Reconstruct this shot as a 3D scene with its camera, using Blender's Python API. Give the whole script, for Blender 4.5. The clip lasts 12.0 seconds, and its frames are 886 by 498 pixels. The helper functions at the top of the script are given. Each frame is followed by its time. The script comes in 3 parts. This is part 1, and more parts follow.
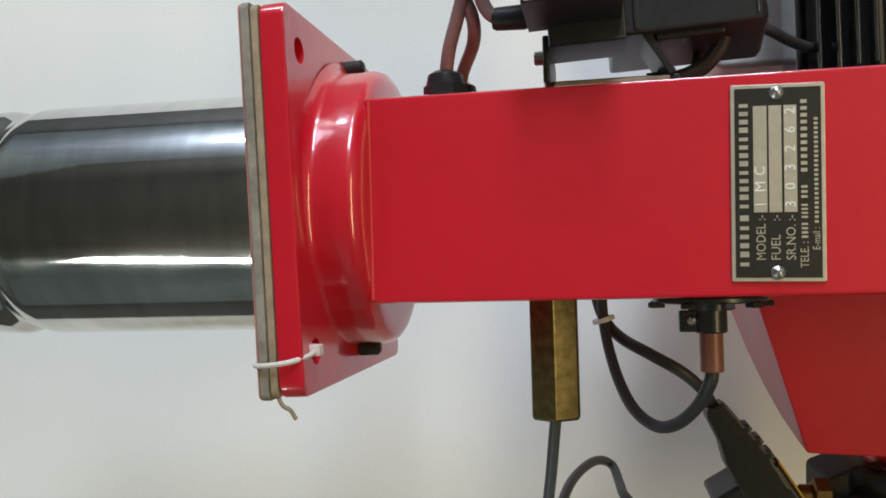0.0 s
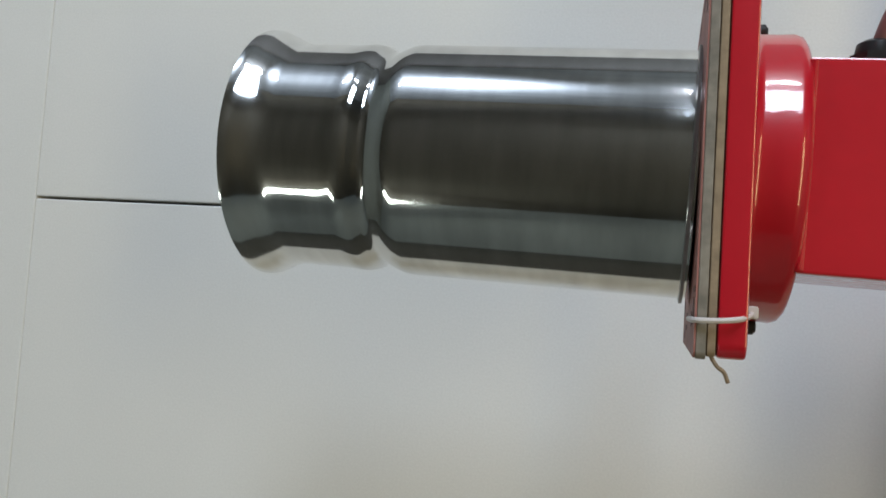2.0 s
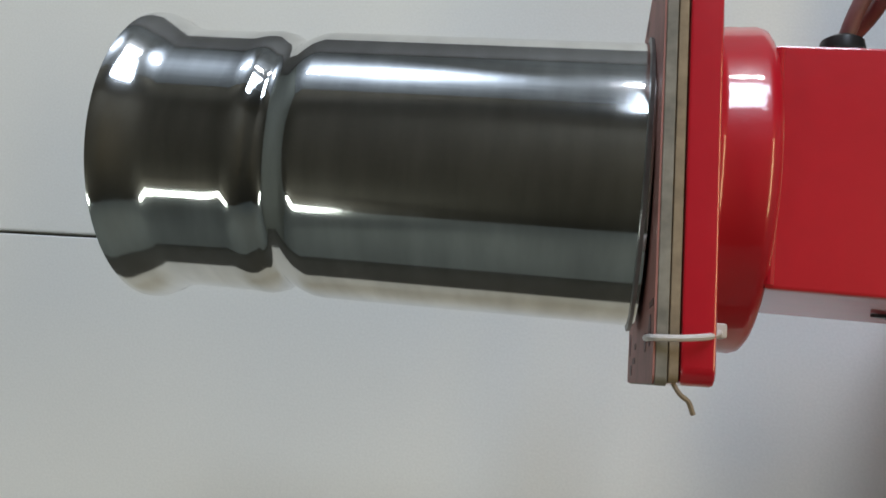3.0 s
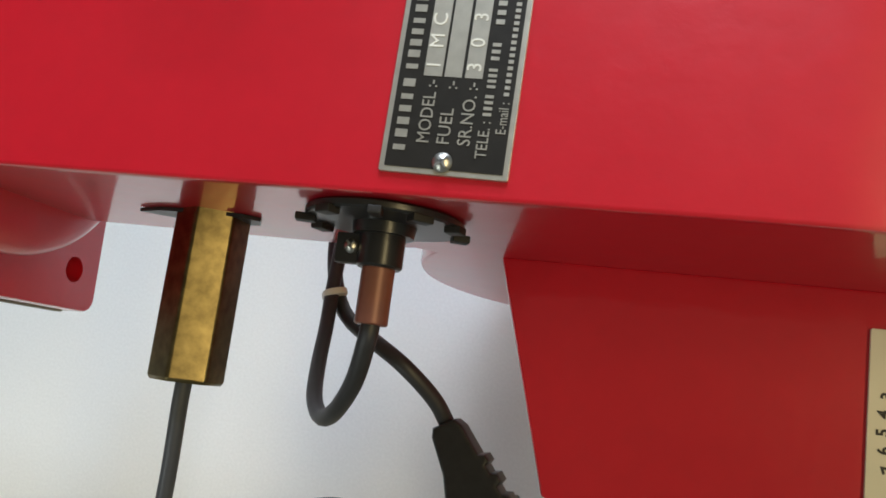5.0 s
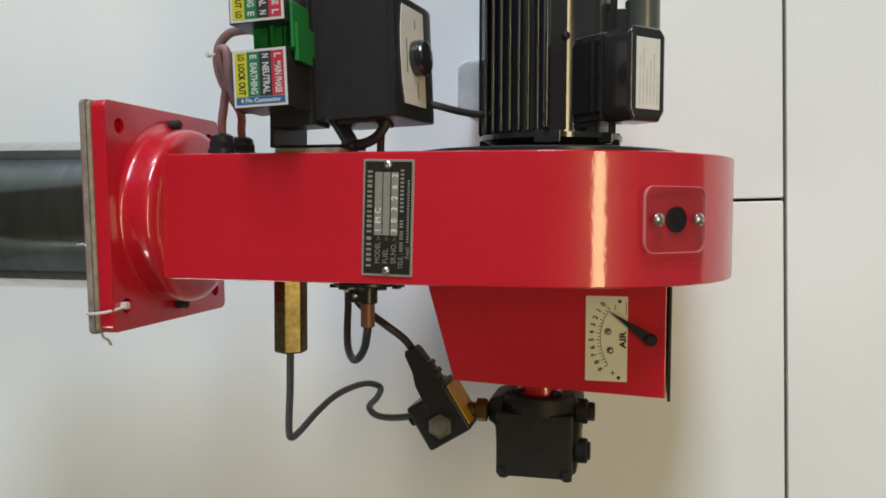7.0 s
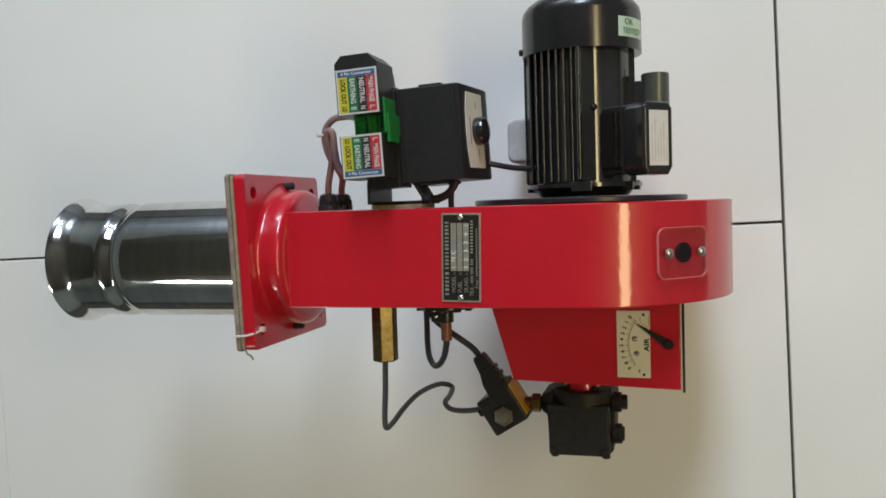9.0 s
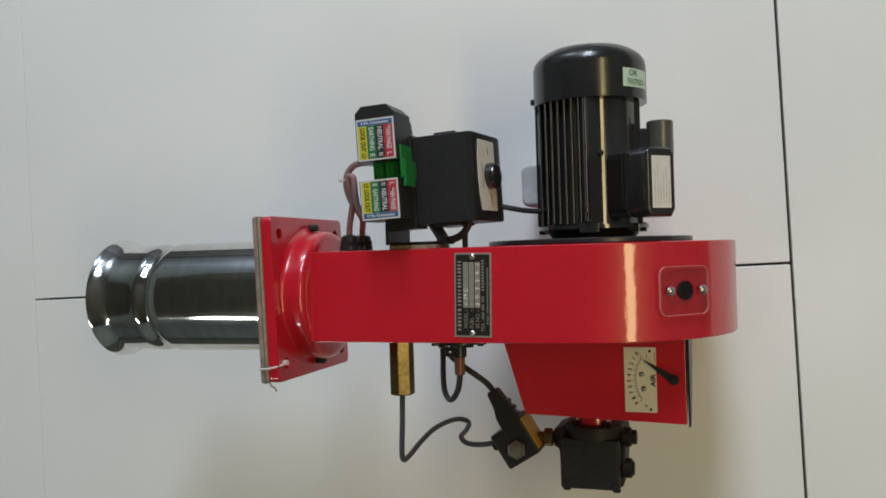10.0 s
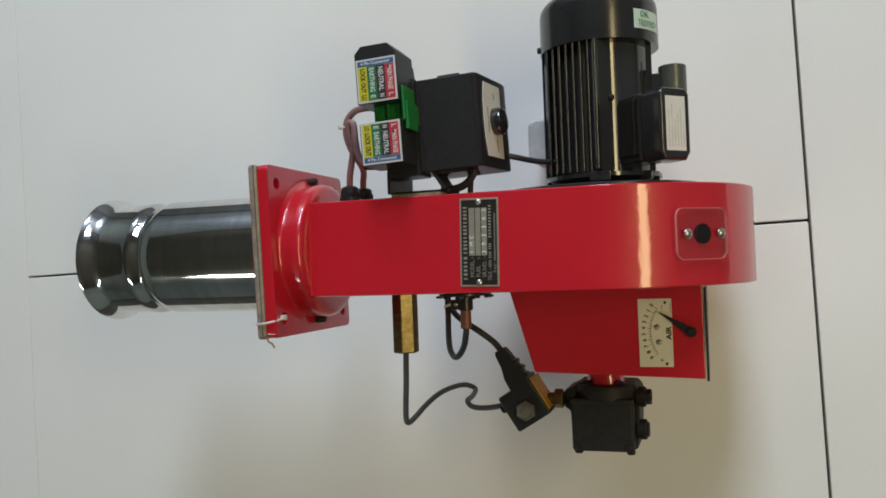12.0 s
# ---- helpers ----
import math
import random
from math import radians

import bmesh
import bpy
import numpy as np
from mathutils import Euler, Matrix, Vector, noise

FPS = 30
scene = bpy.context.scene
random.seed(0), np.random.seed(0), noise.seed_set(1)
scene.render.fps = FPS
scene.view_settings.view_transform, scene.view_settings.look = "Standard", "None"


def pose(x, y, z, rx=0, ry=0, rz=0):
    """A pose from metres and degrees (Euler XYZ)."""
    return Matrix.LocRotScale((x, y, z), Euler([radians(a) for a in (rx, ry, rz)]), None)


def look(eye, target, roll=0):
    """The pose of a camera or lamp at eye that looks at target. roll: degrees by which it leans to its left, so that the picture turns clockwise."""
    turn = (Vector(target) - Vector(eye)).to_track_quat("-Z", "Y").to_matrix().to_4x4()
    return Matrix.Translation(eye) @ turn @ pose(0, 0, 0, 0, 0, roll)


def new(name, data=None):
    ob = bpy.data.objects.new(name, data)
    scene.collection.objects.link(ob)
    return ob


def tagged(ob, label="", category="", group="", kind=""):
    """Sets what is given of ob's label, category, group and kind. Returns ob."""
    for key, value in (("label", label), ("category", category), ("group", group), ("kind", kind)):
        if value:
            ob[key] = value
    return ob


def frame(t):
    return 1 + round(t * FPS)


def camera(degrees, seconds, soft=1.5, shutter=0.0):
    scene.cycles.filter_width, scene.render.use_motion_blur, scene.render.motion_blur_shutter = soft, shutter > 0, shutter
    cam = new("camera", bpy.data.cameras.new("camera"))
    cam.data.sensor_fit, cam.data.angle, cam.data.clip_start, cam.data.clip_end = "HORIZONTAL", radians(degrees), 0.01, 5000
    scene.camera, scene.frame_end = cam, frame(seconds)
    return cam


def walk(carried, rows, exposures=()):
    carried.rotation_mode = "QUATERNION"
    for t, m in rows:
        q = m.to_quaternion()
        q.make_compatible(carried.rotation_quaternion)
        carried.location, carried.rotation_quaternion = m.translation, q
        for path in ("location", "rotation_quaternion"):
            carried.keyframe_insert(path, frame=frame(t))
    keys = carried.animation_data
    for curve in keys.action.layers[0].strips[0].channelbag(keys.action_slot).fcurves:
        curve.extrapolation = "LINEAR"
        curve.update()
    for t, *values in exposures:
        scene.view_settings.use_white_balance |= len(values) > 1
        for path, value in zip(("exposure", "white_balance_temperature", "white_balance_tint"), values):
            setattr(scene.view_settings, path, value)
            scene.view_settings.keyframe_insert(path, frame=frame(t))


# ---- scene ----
cam = camera(56.52, 12.0, soft=1.7)
# seconds, eye and target in metres, roll in degrees
PATH = [
    (0, (0.10230, -0.02610, 0.59034), (-0.26443, 0.01175, -1.37539), -85.810),
    (0.5, (0.02677, -0.02694, 0.60737), (-0.36262, 0.03094, -1.35350), -82.141),
    (1, (-0.02060, -0.05437, 0.60691), (-0.48174, 0.02859, -1.33743), -75.711),
    (1.5, (-0.02041, -0.05803, 0.61179), (-0.52958, 0.02595, -1.32048), -75.151),
    (2, (-0.03297, -0.05890, 0.60257), (-0.55756, 0.03620, -1.32506), -74.589),
    (2.5, (-0.08830, -0.07771, 0.57848), (-0.49570, 0.18813, -1.36146), -50.972),
    (2.7, (-0.07797, -0.07698, 0.56292), (-0.43808, 0.20323, -1.38433), -46.354),
    (4.3, (0.18349, -0.07062, 0.53007), (-0.28070, 0.16752, -1.40069), -59.126),
    (4.5, (0.19733, -0.07031, 0.52152), (-0.27629, 0.18474, -1.40478), -56.904),
    (5, (0.21318, -0.08568, 0.46315), (-0.23630, 0.24446, -1.45752), -47.411),
    (5.5, (0.22179, -0.08636, 0.47057), (-0.21849, 0.19790, -1.45954), -53.507),
    (6, (0.26403, -0.03767, 0.58302), (-0.20628, 0.09601, -1.35629), -73.982),
    (6.5, (0.29411, -0.00146, 0.67341), (-0.14315, -0.08494, -1.27642), -100.246),
    (8.3, (0.33972, 0.01448, 0.91512), (-0.19534, -0.09510, -1.00886), -101.310),
    (8.5, (0.33882, 0.01916, 0.90606), (-0.20257, -0.08685, -1.01635), -101.493),
    (9, (0.33467, 0.04193, 0.91553), (-0.21194, -0.06160, -1.00554), -102.087),
    (9.5, (0.35746, 0.05942, 0.94178), (-0.24901, -0.03245, -0.96184), -100.697),
    (10, (0.36234, 0.03616, 0.94757), (-0.26059, 0.04720, -0.95292), -90.741),
    (10.5, (0.35881, 0.01429, 0.95450), (-0.26209, 0.04715, -0.94639), -88.432),
    (11, (0.36142, 0.00655, 0.95185), (-0.26316, 0.04425, -0.94774), -88.106),
    (11.5, (0.35479, -0.00082, 0.90811), (-0.27117, 0.04013, -0.99097), -88.118),
    (12, (0.34848, -0.01711, 0.91742), (-0.27890, 0.02158, -0.98124), -88.754),
]
walk(cam, [(t, look(eye, target, roll)) for t, eye, target, roll in PATH], exposures=[(0.0, 0.46), (0.5, 0.32), (1.0, 0.16), (2.0, 0.08), (2.5, -0.05), (4.3, 0.50), (5.0, 0.65), (5.5, 0.66), (6.0, 0.70), (6.5, 0.50), (8.5, 0.22), (9.0, 0.20), (9.5, 0.1), (10.0, 0.0), (11.0, -0.02), (12.0, 0.1)])

# ---- light: a room with fluorescent battens on two walls and a warm one on the ceiling ----
world = bpy.data.worlds.new("world")
scene.world = world
world.use_nodes = True
world.node_tree.nodes["Background"].inputs[0].default_value = (0.8, 0.85, 0.9, 1)
world.node_tree.nodes["Background"].inputs[1].default_value = 0.05


def area_lamp(name, eye, target, sx, sy, watts, colour):
    lamp = bpy.data.lights.new(name, "AREA")
    lamp.shape, lamp.size, lamp.size_y, lamp.energy, lamp.color = "RECTANGLE", sx, sy, watts, colour
    ob = new(name, lamp)
    ob.matrix_world = look(eye, target)
    return ob


area_lamp("cool_lamp", (0.48, 2.46, 2.02), (0.28, 0, 0.1), 0.70, 1.00, 47, (0.72, 0.84, 1.0))
area_lamp("wall_batten_lamp", (0.38, 2.95, 1.32), (0.1, 0, 0.1), 0.60, 0.10, 19, (0.90, 0.95, 1.0))
area_lamp("wall_batten_lamp", (-1.05, 2.95, 1.32), (0.0, 0, 0.1), 0.75, 0.10, 8, (0.90, 0.95, 1.0))
area_lamp("white_lamp", (-1.71, -2.3, 2.45), (0.1, 0, 0.1), 1.02, 0.18, 13.0, (0.92, 1.0, 0.92))
area_lamp("warm_lamp", (1.90, 0.0, 2.5), (0.2, 0, 0.2), 2.4, 0.36, 25, (1.0, 0.81, 0.42))
# extra lamps, added to brighten the wall and the ceiling behind the battens
area_lamp("wall_fill_lamp", (0.38, 2.98, 1.32), (0.38, 3.5, 1.45), 0.60, 0.10, 4, (0.85, 0.92, 1.0))
area_lamp("wall_fill_lamp", (-1.05, 2.98, 1.32), (-1.35, 3.5, 1.55), 0.75, 0.10, 30, (0.85, 0.92, 1.0))
area_lamp("ceiling_fill_lamp", (-1.71, -2.34, 2.48), (-1.8, -2.4, 3.0), 1.02, 0.18, 4, (0.95, 1.0, 0.95))


# ---- materials ----
def material(name, colour, rough=0.5, metal=0.0, grain=0.0, scale=60.0, bump=0.0, coat=0.0, stain=0.0, stain_scale=6.0, spec=0.5, stretch=(1, 1, 1), rough_var=0.0):
    m = bpy.data.materials.new(name)
    m.use_nodes = True
    nt = m.node_tree
    b = nt.nodes["Principled BSDF"]
    b.inputs["Roughness"].default_value = rough
    b.inputs["Metallic"].default_value = metal
    b.inputs["Specular IOR Level"].default_value = spec
    b.inputs["Coat Weight"].default_value = coat
    b.inputs["Coat Roughness"].default_value = 0.06
    b.inputs["Coat IOR"].default_value = 1.7
    b.inputs["Base Color"].default_value = (*colour, 1)
    if not (grain or stain or bump or rough_var):
        return m
    tc = nt.nodes.new("ShaderNodeTexCoord")
    mp = nt.nodes.new("ShaderNodeMapping")
    mp.inputs["Scale"].default_value = stretch
    nt.links.new(tc.outputs["Object"], mp.inputs["Vector"])
    fine = nt.nodes.new("ShaderNodeTexNoise")
    fine.inputs["Scale"].default_value = scale
    fine.inputs["Detail"].default_value = 5
    broad = nt.nodes.new("ShaderNodeTexNoise")
    broad.inputs["Scale"].default_value = stain_scale
    broad.inputs["Detail"].default_value = 4
    for n in (fine, broad):
        nt.links.new(mp.outputs[0], n.inputs["Vector"])
    last = None
    for n, amount in ((fine, grain), (broad, stain)):
        if not amount:
            continue
        ramp = nt.nodes.new("ShaderNodeMapRange")
        ramp.inputs["From Min"].default_value = 0.3
        ramp.inputs["From Max"].default_value = 0.7
        ramp.inputs["To Min"].default_value = 1 - amount
        ramp.inputs["To Max"].default_value = 1 + amount * 0.5
        nt.links.new(n.outputs["Fac"], ramp.inputs["Value"])
        mix = nt.nodes.new("ShaderNodeMix")
        mix.data_type, mix.blend_type = "RGBA", "MULTIPLY"
        mix.inputs["Factor"].default_value = 1
        if last is None:
            mix.inputs["A"].default_value = (*colour, 1)
        else:
            nt.links.new(last, mix.inputs["A"])
        nt.links.new(ramp.outputs[0], mix.inputs["B"])
        last = mix.outputs["Result"]
    if last is not None:
        nt.links.new(last, b.inputs["Base Color"])
    if rough_var:
        rr = nt.nodes.new("ShaderNodeMapRange")
        rr.inputs["From Min"].default_value = 0.3
        rr.inputs["From Max"].default_value = 0.7
        rr.inputs["To Min"].default_value = max(0.02, rough - rough_var)
        rr.inputs["To Max"].default_value = rough + rough_var
        nt.links.new(broad.outputs["Fac"], rr.inputs["Value"])
        nt.links.new(rr.outputs[0], b.inputs["Roughness"])
    if bump:
        bp = nt.nodes.new("ShaderNodeBump")
        bp.inputs["Strength"].default_value = bump
        bp.inputs["Distance"].default_value = 0.001
        nt.links.new(fine.outputs["Fac"], bp.inputs["Height"])
        nt.links.new(bp.outputs[0], b.inputs["Normal"])
        if coat:
            nt.links.new(bp.outputs[0], b.inputs["Coat Normal"])
    return m


RED = material("red_paint", (0.54, 0.008, 0.022), 0.34, spec=0.4, coat=0.75, grain=0.04, scale=120, stain=0.05, stain_scale=9, rough_var=0.05, bump=0.16)
CHROME = material("polished_steel", (0.70, 0.70, 0.69), 0.075, 1.0, stain=0.22, stain_scale=26, stretch=(1, 0.25, 0.25), rough_var=0.04, grain=0.12, scale=150, bump=0.03)
STEEL = material("steel", (0.55, 0.54, 0.52), 0.3, 1.0, grain=0.12, scale=200, bump=0.05)
DULL = material("grey_sheet_metal", (0.34, 0.34, 0.34), 0.45, 0.7, grain=0.15, scale=120, stain=0.15, stain_scale=30)
BRASS = material("brass", (0.20, 0.155, 0.072), 0.36, 1.0, grain=0.35, scale=260, stain=0.1, stain_scale=30, rough_var=0.1)
BRONZE = material("tarnished_brass", (0.22, 0.15, 0.07), 0.38, 0.9, grain=0.15, scale=180, stain=0.2, stain_scale=40)
COPPER = material("brown_sleeve", (0.22, 0.085, 0.06), 0.42, 0.2, grain=0.12, scale=150)
BLACK_GLOSS = material("black_enamel", (0.022, 0.022, 0.023), 0.16, coat=0.4, rough_var=0.05, stain=0.1, stain_scale=20)
BLACK_MIRROR = material("black_lacquer", (0.012, 0.011, 0.011), 0.08, coat=1.0, spec=0.8)
BLACK = material("black_plastic", (0.022, 0.022, 0.024), 0.38, spec=0.3, grain=0.2, scale=300, bump=0.05, rough_var=0.06)
BLACK_CAST = material("black_cast_metal", (0.020, 0.019, 0.019), 0.55, spec=0.3, grain=0.25, scale=220, bump=0.2, stain=0.2, stain_scale=40)
BLACK_BRACKET = material("black_painted_steel", (0.02, 0.02, 0.022), 0.3, grain=0.1, scale=150)
RUBBER = material("dark_rubber", (0.028, 0.029, 0.036), 0.5, grain=0.15, scale=250, bump=0.05)
GREY_CABLE = material("grey_cable", (0.06, 0.065, 0.08), 0.45, grain=0.12, scale=250)
MAUVE = material("mauve_wire", (0.29, 0.165, 0.165), 0.45, grain=0.15, scale=200)
WHITE_PLASTIC = material("white_plastic", (0.62, 0.57, 0.55), 0.35)
GASKET = material("brown_gasket_board", (0.33, 0.25, 0.17), 0.85, grain=0.25, scale=220, bump=0.3, stain=0.2, stain_scale=60)
BACKING = material("brown_grey_board", (0.26, 0.235, 0.20), 0.6, grain=0.25, scale=200, bump=0.2, stain=0.25, stain_scale=50)
# pale colour carries the white glint of the stamped characters
STAMP = material("stamping_glint", (0.80, 0.79, 0.74), 0.4)
# paler and bluer than WALL: the battens' glow is put into the colour
NORTH = material("cool_lit_wall", (0.55, 0.61, 0.70), 0.8, grain=0.08, scale=30, stain=0.2, stain_scale=3)
FACE_PRINT = material("faded_dark_print", (0.13, 0.05, 0.05), 0.6, grain=0.2, scale=200)
GASKET_FACE = material("red_printed_gasket", (0.38, 0.16, 0.14), 0.6, grain=0.12, scale=160, stain=0.3, stain_scale=35)
FOAM = material("white_foam", (0.80, 0.80, 0.79), 0.75, grain=0.04, scale=600, bump=0.07, stain=0.035, stain_scale=3.5)
FOAM_BLOCK = material("off_white_foam", (0.62, 0.62, 0.60), 0.8, grain=0.08, scale=200, stain=0.15, stain_scale=40)
STUB = material("dark_grey_metal", (0.11, 0.115, 0.10), 0.32, 0.4, grain=0.12, scale=150)
PLATE_LIGHT = material("etched_aluminium", (0.60, 0.57, 0.50), 0.38, 0.75, grain=0.1, scale=300)
PLATE_BLACK = material("black_plate_ink", (0.02, 0.018, 0.016), 0.35, grain=0.2, scale=300)
CREAM = material("cream_dial", (0.72, 0.69, 0.55), 0.45, stain=0.05, stain_scale=40)
INK = material("black_ink", (0.015, 0.015, 0.015), 0.5)
YELLOW = material("yellow_print", (0.52, 0.47, 0.03), 0.45)
GREEN = material("green_print", (0.015, 0.16, 0.06), 0.45)
GREEN_CLIP = material("green_plastic", (0.012, 0.20, 0.04), 0.35, grain=0.1, scale=150)
BLUE = material("blue_print", (0.03, 0.11, 0.27), 0.45)
RED_PRINT = material("red_print", (0.45, 0.03, 0.05), 0.45)
DARK_PRINT = material("dark_print", (0.03, 0.03, 0.035), 0.45)
WHITE_PRINT = material("white_print", (0.55, 0.55, 0.55), 0.5)
PALE_GREEN = material("pale_green_sticker", (0.55, 0.68, 0.58), 0.5)
DARK_HOLE = material("dark_glass", (0.012, 0.008, 0.01), 0.12)
EDGE = material("pale_cut_edge", (0.62, 0.20, 0.20), 0.4)
AMBER = material("amber_label", (0.50, 0.27, 0.02), 0.45, grain=0.15, scale=150)
COVER_BLACK = material("black_cover_enamel", (0.016, 0.016, 0.017), 0.27, coat=0.15, rough_var=0.06, stain=0.1, stain_scale=20)
LABEL_PALE = material("pale_paper_label", (0.72, 0.71, 0.67), 0.5, stain=0.08, stain_scale=60)
NUT_GREY = material("dull_plated_nut", (0.30, 0.29, 0.23), 0.35, 0.8, grain=0.15, scale=180, stain=0.2, stain_scale=40)
LABEL_GREY = material("grey_label", (0.58, 0.56, 0.52), 0.45, stain=0.1, stain_scale=60)
WALL = material("painted_wall", (0.27, 0.30, 0.28), 0.8, grain=0.05, scale=60, bump=0.05)
CEILING = material("brown_ceiling", (0.15, 0.135, 0.105), 0.8, grain=0.1, scale=20)
SLAB = material("dark_floor", (0.07, 0.068, 0.062), 0.7, grain=0.1, scale=40)
clear = bpy.data.materials.new("clear_plastic")
clear.use_nodes = True
cn = clear.node_tree
see, gloss, mixer = cn.nodes.new("ShaderNodeBsdfTransparent"), cn.nodes.new("ShaderNodeBsdfGlossy"), cn.nodes.new("ShaderNodeMixShader")
see.inputs[0].default_value, gloss.inputs["Roughness"].default_value = (0.97, 0.93, 0.93, 1), 0.08
mixer.inputs[0].default_value = 0.06
cn.links.new(see.outputs[0], mixer.inputs[1])
cn.links.new(gloss.outputs[0], mixer.inputs[2])
cn.links.new(mixer.outputs[0], cn.nodes["Material Output"].inputs["Surface"])


# ---- mesh helpers ----
def link(name, bm, mat, parent=None, label="", angle=35):
    bmesh.ops.recalc_face_normals(bm, faces=bm.faces)
    bm.normal_update()
    limit, area, normals = math.cos(radians(angle)), {f: f.calc_area() for f in bm.faces}, []
    for f in bm.faces:
        for corner in f.loops:
            n = Vector((0, 0, 0))
            for g in corner.vert.link_faces:
                if g.normal.dot(f.normal) > limit:
                    n += g.normal * area[g]
            normals.append(n.normalized() if n.length > 1e-12 else Vector((0, 0, 1)))
    me = bpy.data.meshes.new(name)
    bm.to_mesh(me)
    bm.free()
    me.materials.append(mat)
    me.polygons.foreach_set("use_smooth", [True] * len(me.polygons))
    me.normals_split_custom_set(normals)
    ob = new(name, me)
    if parent is not None:
        ob.parent = parent
    if label:
        ob["label"] = label
    return ob


def part(name, bm, mat, parent, label="", angle=35):
    return link(name, bm, mat, parent, label, angle)


def box(x0, x1, y0, y1, z0, z1, bevel=0.0, seg=2, m=None):
    bm = bmesh.new()
    bmesh.ops.create_cube(bm, size=1, matrix=Matrix.LocRotScale(((x0 + x1) / 2, (y0 + y1) / 2, (z0 + z1) / 2), None, (x1 - x0, y1 - y0, z1 - z0)))
    if bevel:
        bmesh.ops.bevel(bm, geom=bm.edges[:], offset=bevel, segments=seg, affect="EDGES", profile=0.5)
    if m is not None:
        bm.transform(m)
    return bm


def prism(poly, axis, a0, a1, bevel=0.0, seg=2, sides=False):
    """A polygon drawn in the two other axes, thickened along axis from a0 to a1."""
    bm = bmesh.new()
    put = {"x": lambda u, v, a: (a, u, v), "y": lambda u, v, a: (u, a, v), "z": lambda u, v, a: (u, v, a)}[axis]
    low = [bm.verts.new(put(u, v, a0)) for u, v in poly]
    top = [bm.verts.new(put(u, v, a1)) for u, v in poly]
    f0, f1 = bm.faces.new(low), bm.faces.new(top)
    n = len(poly)
    for k in range(n):
        bm.faces.new((low[k], low[(k + 1) % n], top[(k + 1) % n], top[k]))
    bmesh.ops.recalc_face_normals(bm, faces=bm.faces)
    if bevel:
        rim = list(f0.edges) + list(f1.edges)
        bmesh.ops.bevel(bm, geom=bm.edges[:] if sides else rim, offset=bevel, segments=seg, affect="EDGES", profile=0.5)
    return bm


def rounded(u0, u1, v0, v1, r, n=6):
    out = []
    for cu, cv, a in ((u1 - r, v1 - r, 0), (u0 + r, v1 - r, 90), (u0 + r, v0 + r, 180), (u1 - r, v0 + r, 270)):
        out += [(cu + r * math.cos(radians(a + 90 * k / n)), cv + r * math.sin(radians(a + 90 * k / n))) for k in range(n + 1)]
    return out


def lathe(profile, axis, centre, seg=64, closed=False):
    """profile: (along the axis, radius); centre: the two other coordinates."""
    bm = bmesh.new()
    c0, c1 = centre
    put = {"x": lambda a, u, v: (a, c0 + u, c1 + v), "y": lambda a, u, v: (c0 + u, a, c1 + v), "z": lambda a, u, v: (c0 + u, c1 + v, a)}[axis]
    rings = []
    for a, r in profile:
        if r < 1e-6:
            rings.append([bm.verts.new(put(a, 0, 0))])
        else:
            rings.append([bm.verts.new(put(a, r * math.cos(2 * math.pi * k / seg), r * math.sin(2 * math.pi * k / seg))) for k in range(seg)])
    pairs = list(zip(rings, rings[1:])) + ([(rings[-1], rings[0])] if closed else [])
    for p, q in pairs:
        for k in range(seg):
            j = (k + 1) % seg
            vs = [p[k % len(p)], p[j % len(p)], q[j % len(q)], q[k % len(q)]]
            vs = list(dict.fromkeys(vs))
            if len(vs) > 2:
                bm.faces.new(vs)
    return bm


def rod(axis, centre, r, a0, a1, bevel=0.0, seg=32):
    if bevel:
        return lathe([(a0, 0), (a0, r - bevel), (a0 + bevel, r), (a1 - bevel, r), (a1, r - bevel), (a1, 0)], axis, centre, seg)
    return lathe([(a0, 0), (a0, r), (a1, r), (a1, 0)], axis, centre, seg)


def smooth_path(pts, n=8):
    pts = [Vector(p) for p in pts]
    ext = [2 * pts[0] - pts[1]] + pts + [2 * pts[-1] - pts[-2]]
    out = []
    for a, b, c, d in zip(ext, ext[1:], ext[2:], ext[3:]):
        for k in range(n):
            t = k / n
            out.append(0.5 * ((2 * b) + (c - a) * t + (2 * a - 5 * b + 4 * c - d) * t * t + (3 * b - a - 3 * c + d) * t ** 3))
    return out + [pts[-1]]


def sweep(pts, r, seg=12, n=8):
    path = smooth_path(pts, n)
    bm = bmesh.new()
    side = None
    rings = []
    for k, p in enumerate(path):
        way = (path[min(k + 1, len(path) - 1)] - path[max(k - 1, 0)]).normalized()
        if side is None:
            side = way.orthogonal().normalized()
        side = (side - way * side.dot(way)).normalized()
        up = way.cross(side)
        rings.append([bm.verts.new(p + r * (math.cos(2 * math.pi * j / seg) * side + math.sin(2 * math.pi * j / seg) * up)) for j in range(seg)])
    for p, q in zip(rings, rings[1:]):
        for j in range(seg):
            bm.faces.new((p[j], p[(j + 1) % seg], q[(j + 1) % seg], q[j]))
    bm.faces.new(rings[0])
    bm.faces.new(rings[-1])
    return bm


def join(*bms):
    out = bmesh.new()
    for b in bms:
        me = bpy.data.meshes.new("tmp")
        b.to_mesh(me)
        b.free()
        out.from_mesh(me)
        bpy.data.meshes.remove(me)
    return out


def turned(bm, m):
    bm.transform(m)
    return bm


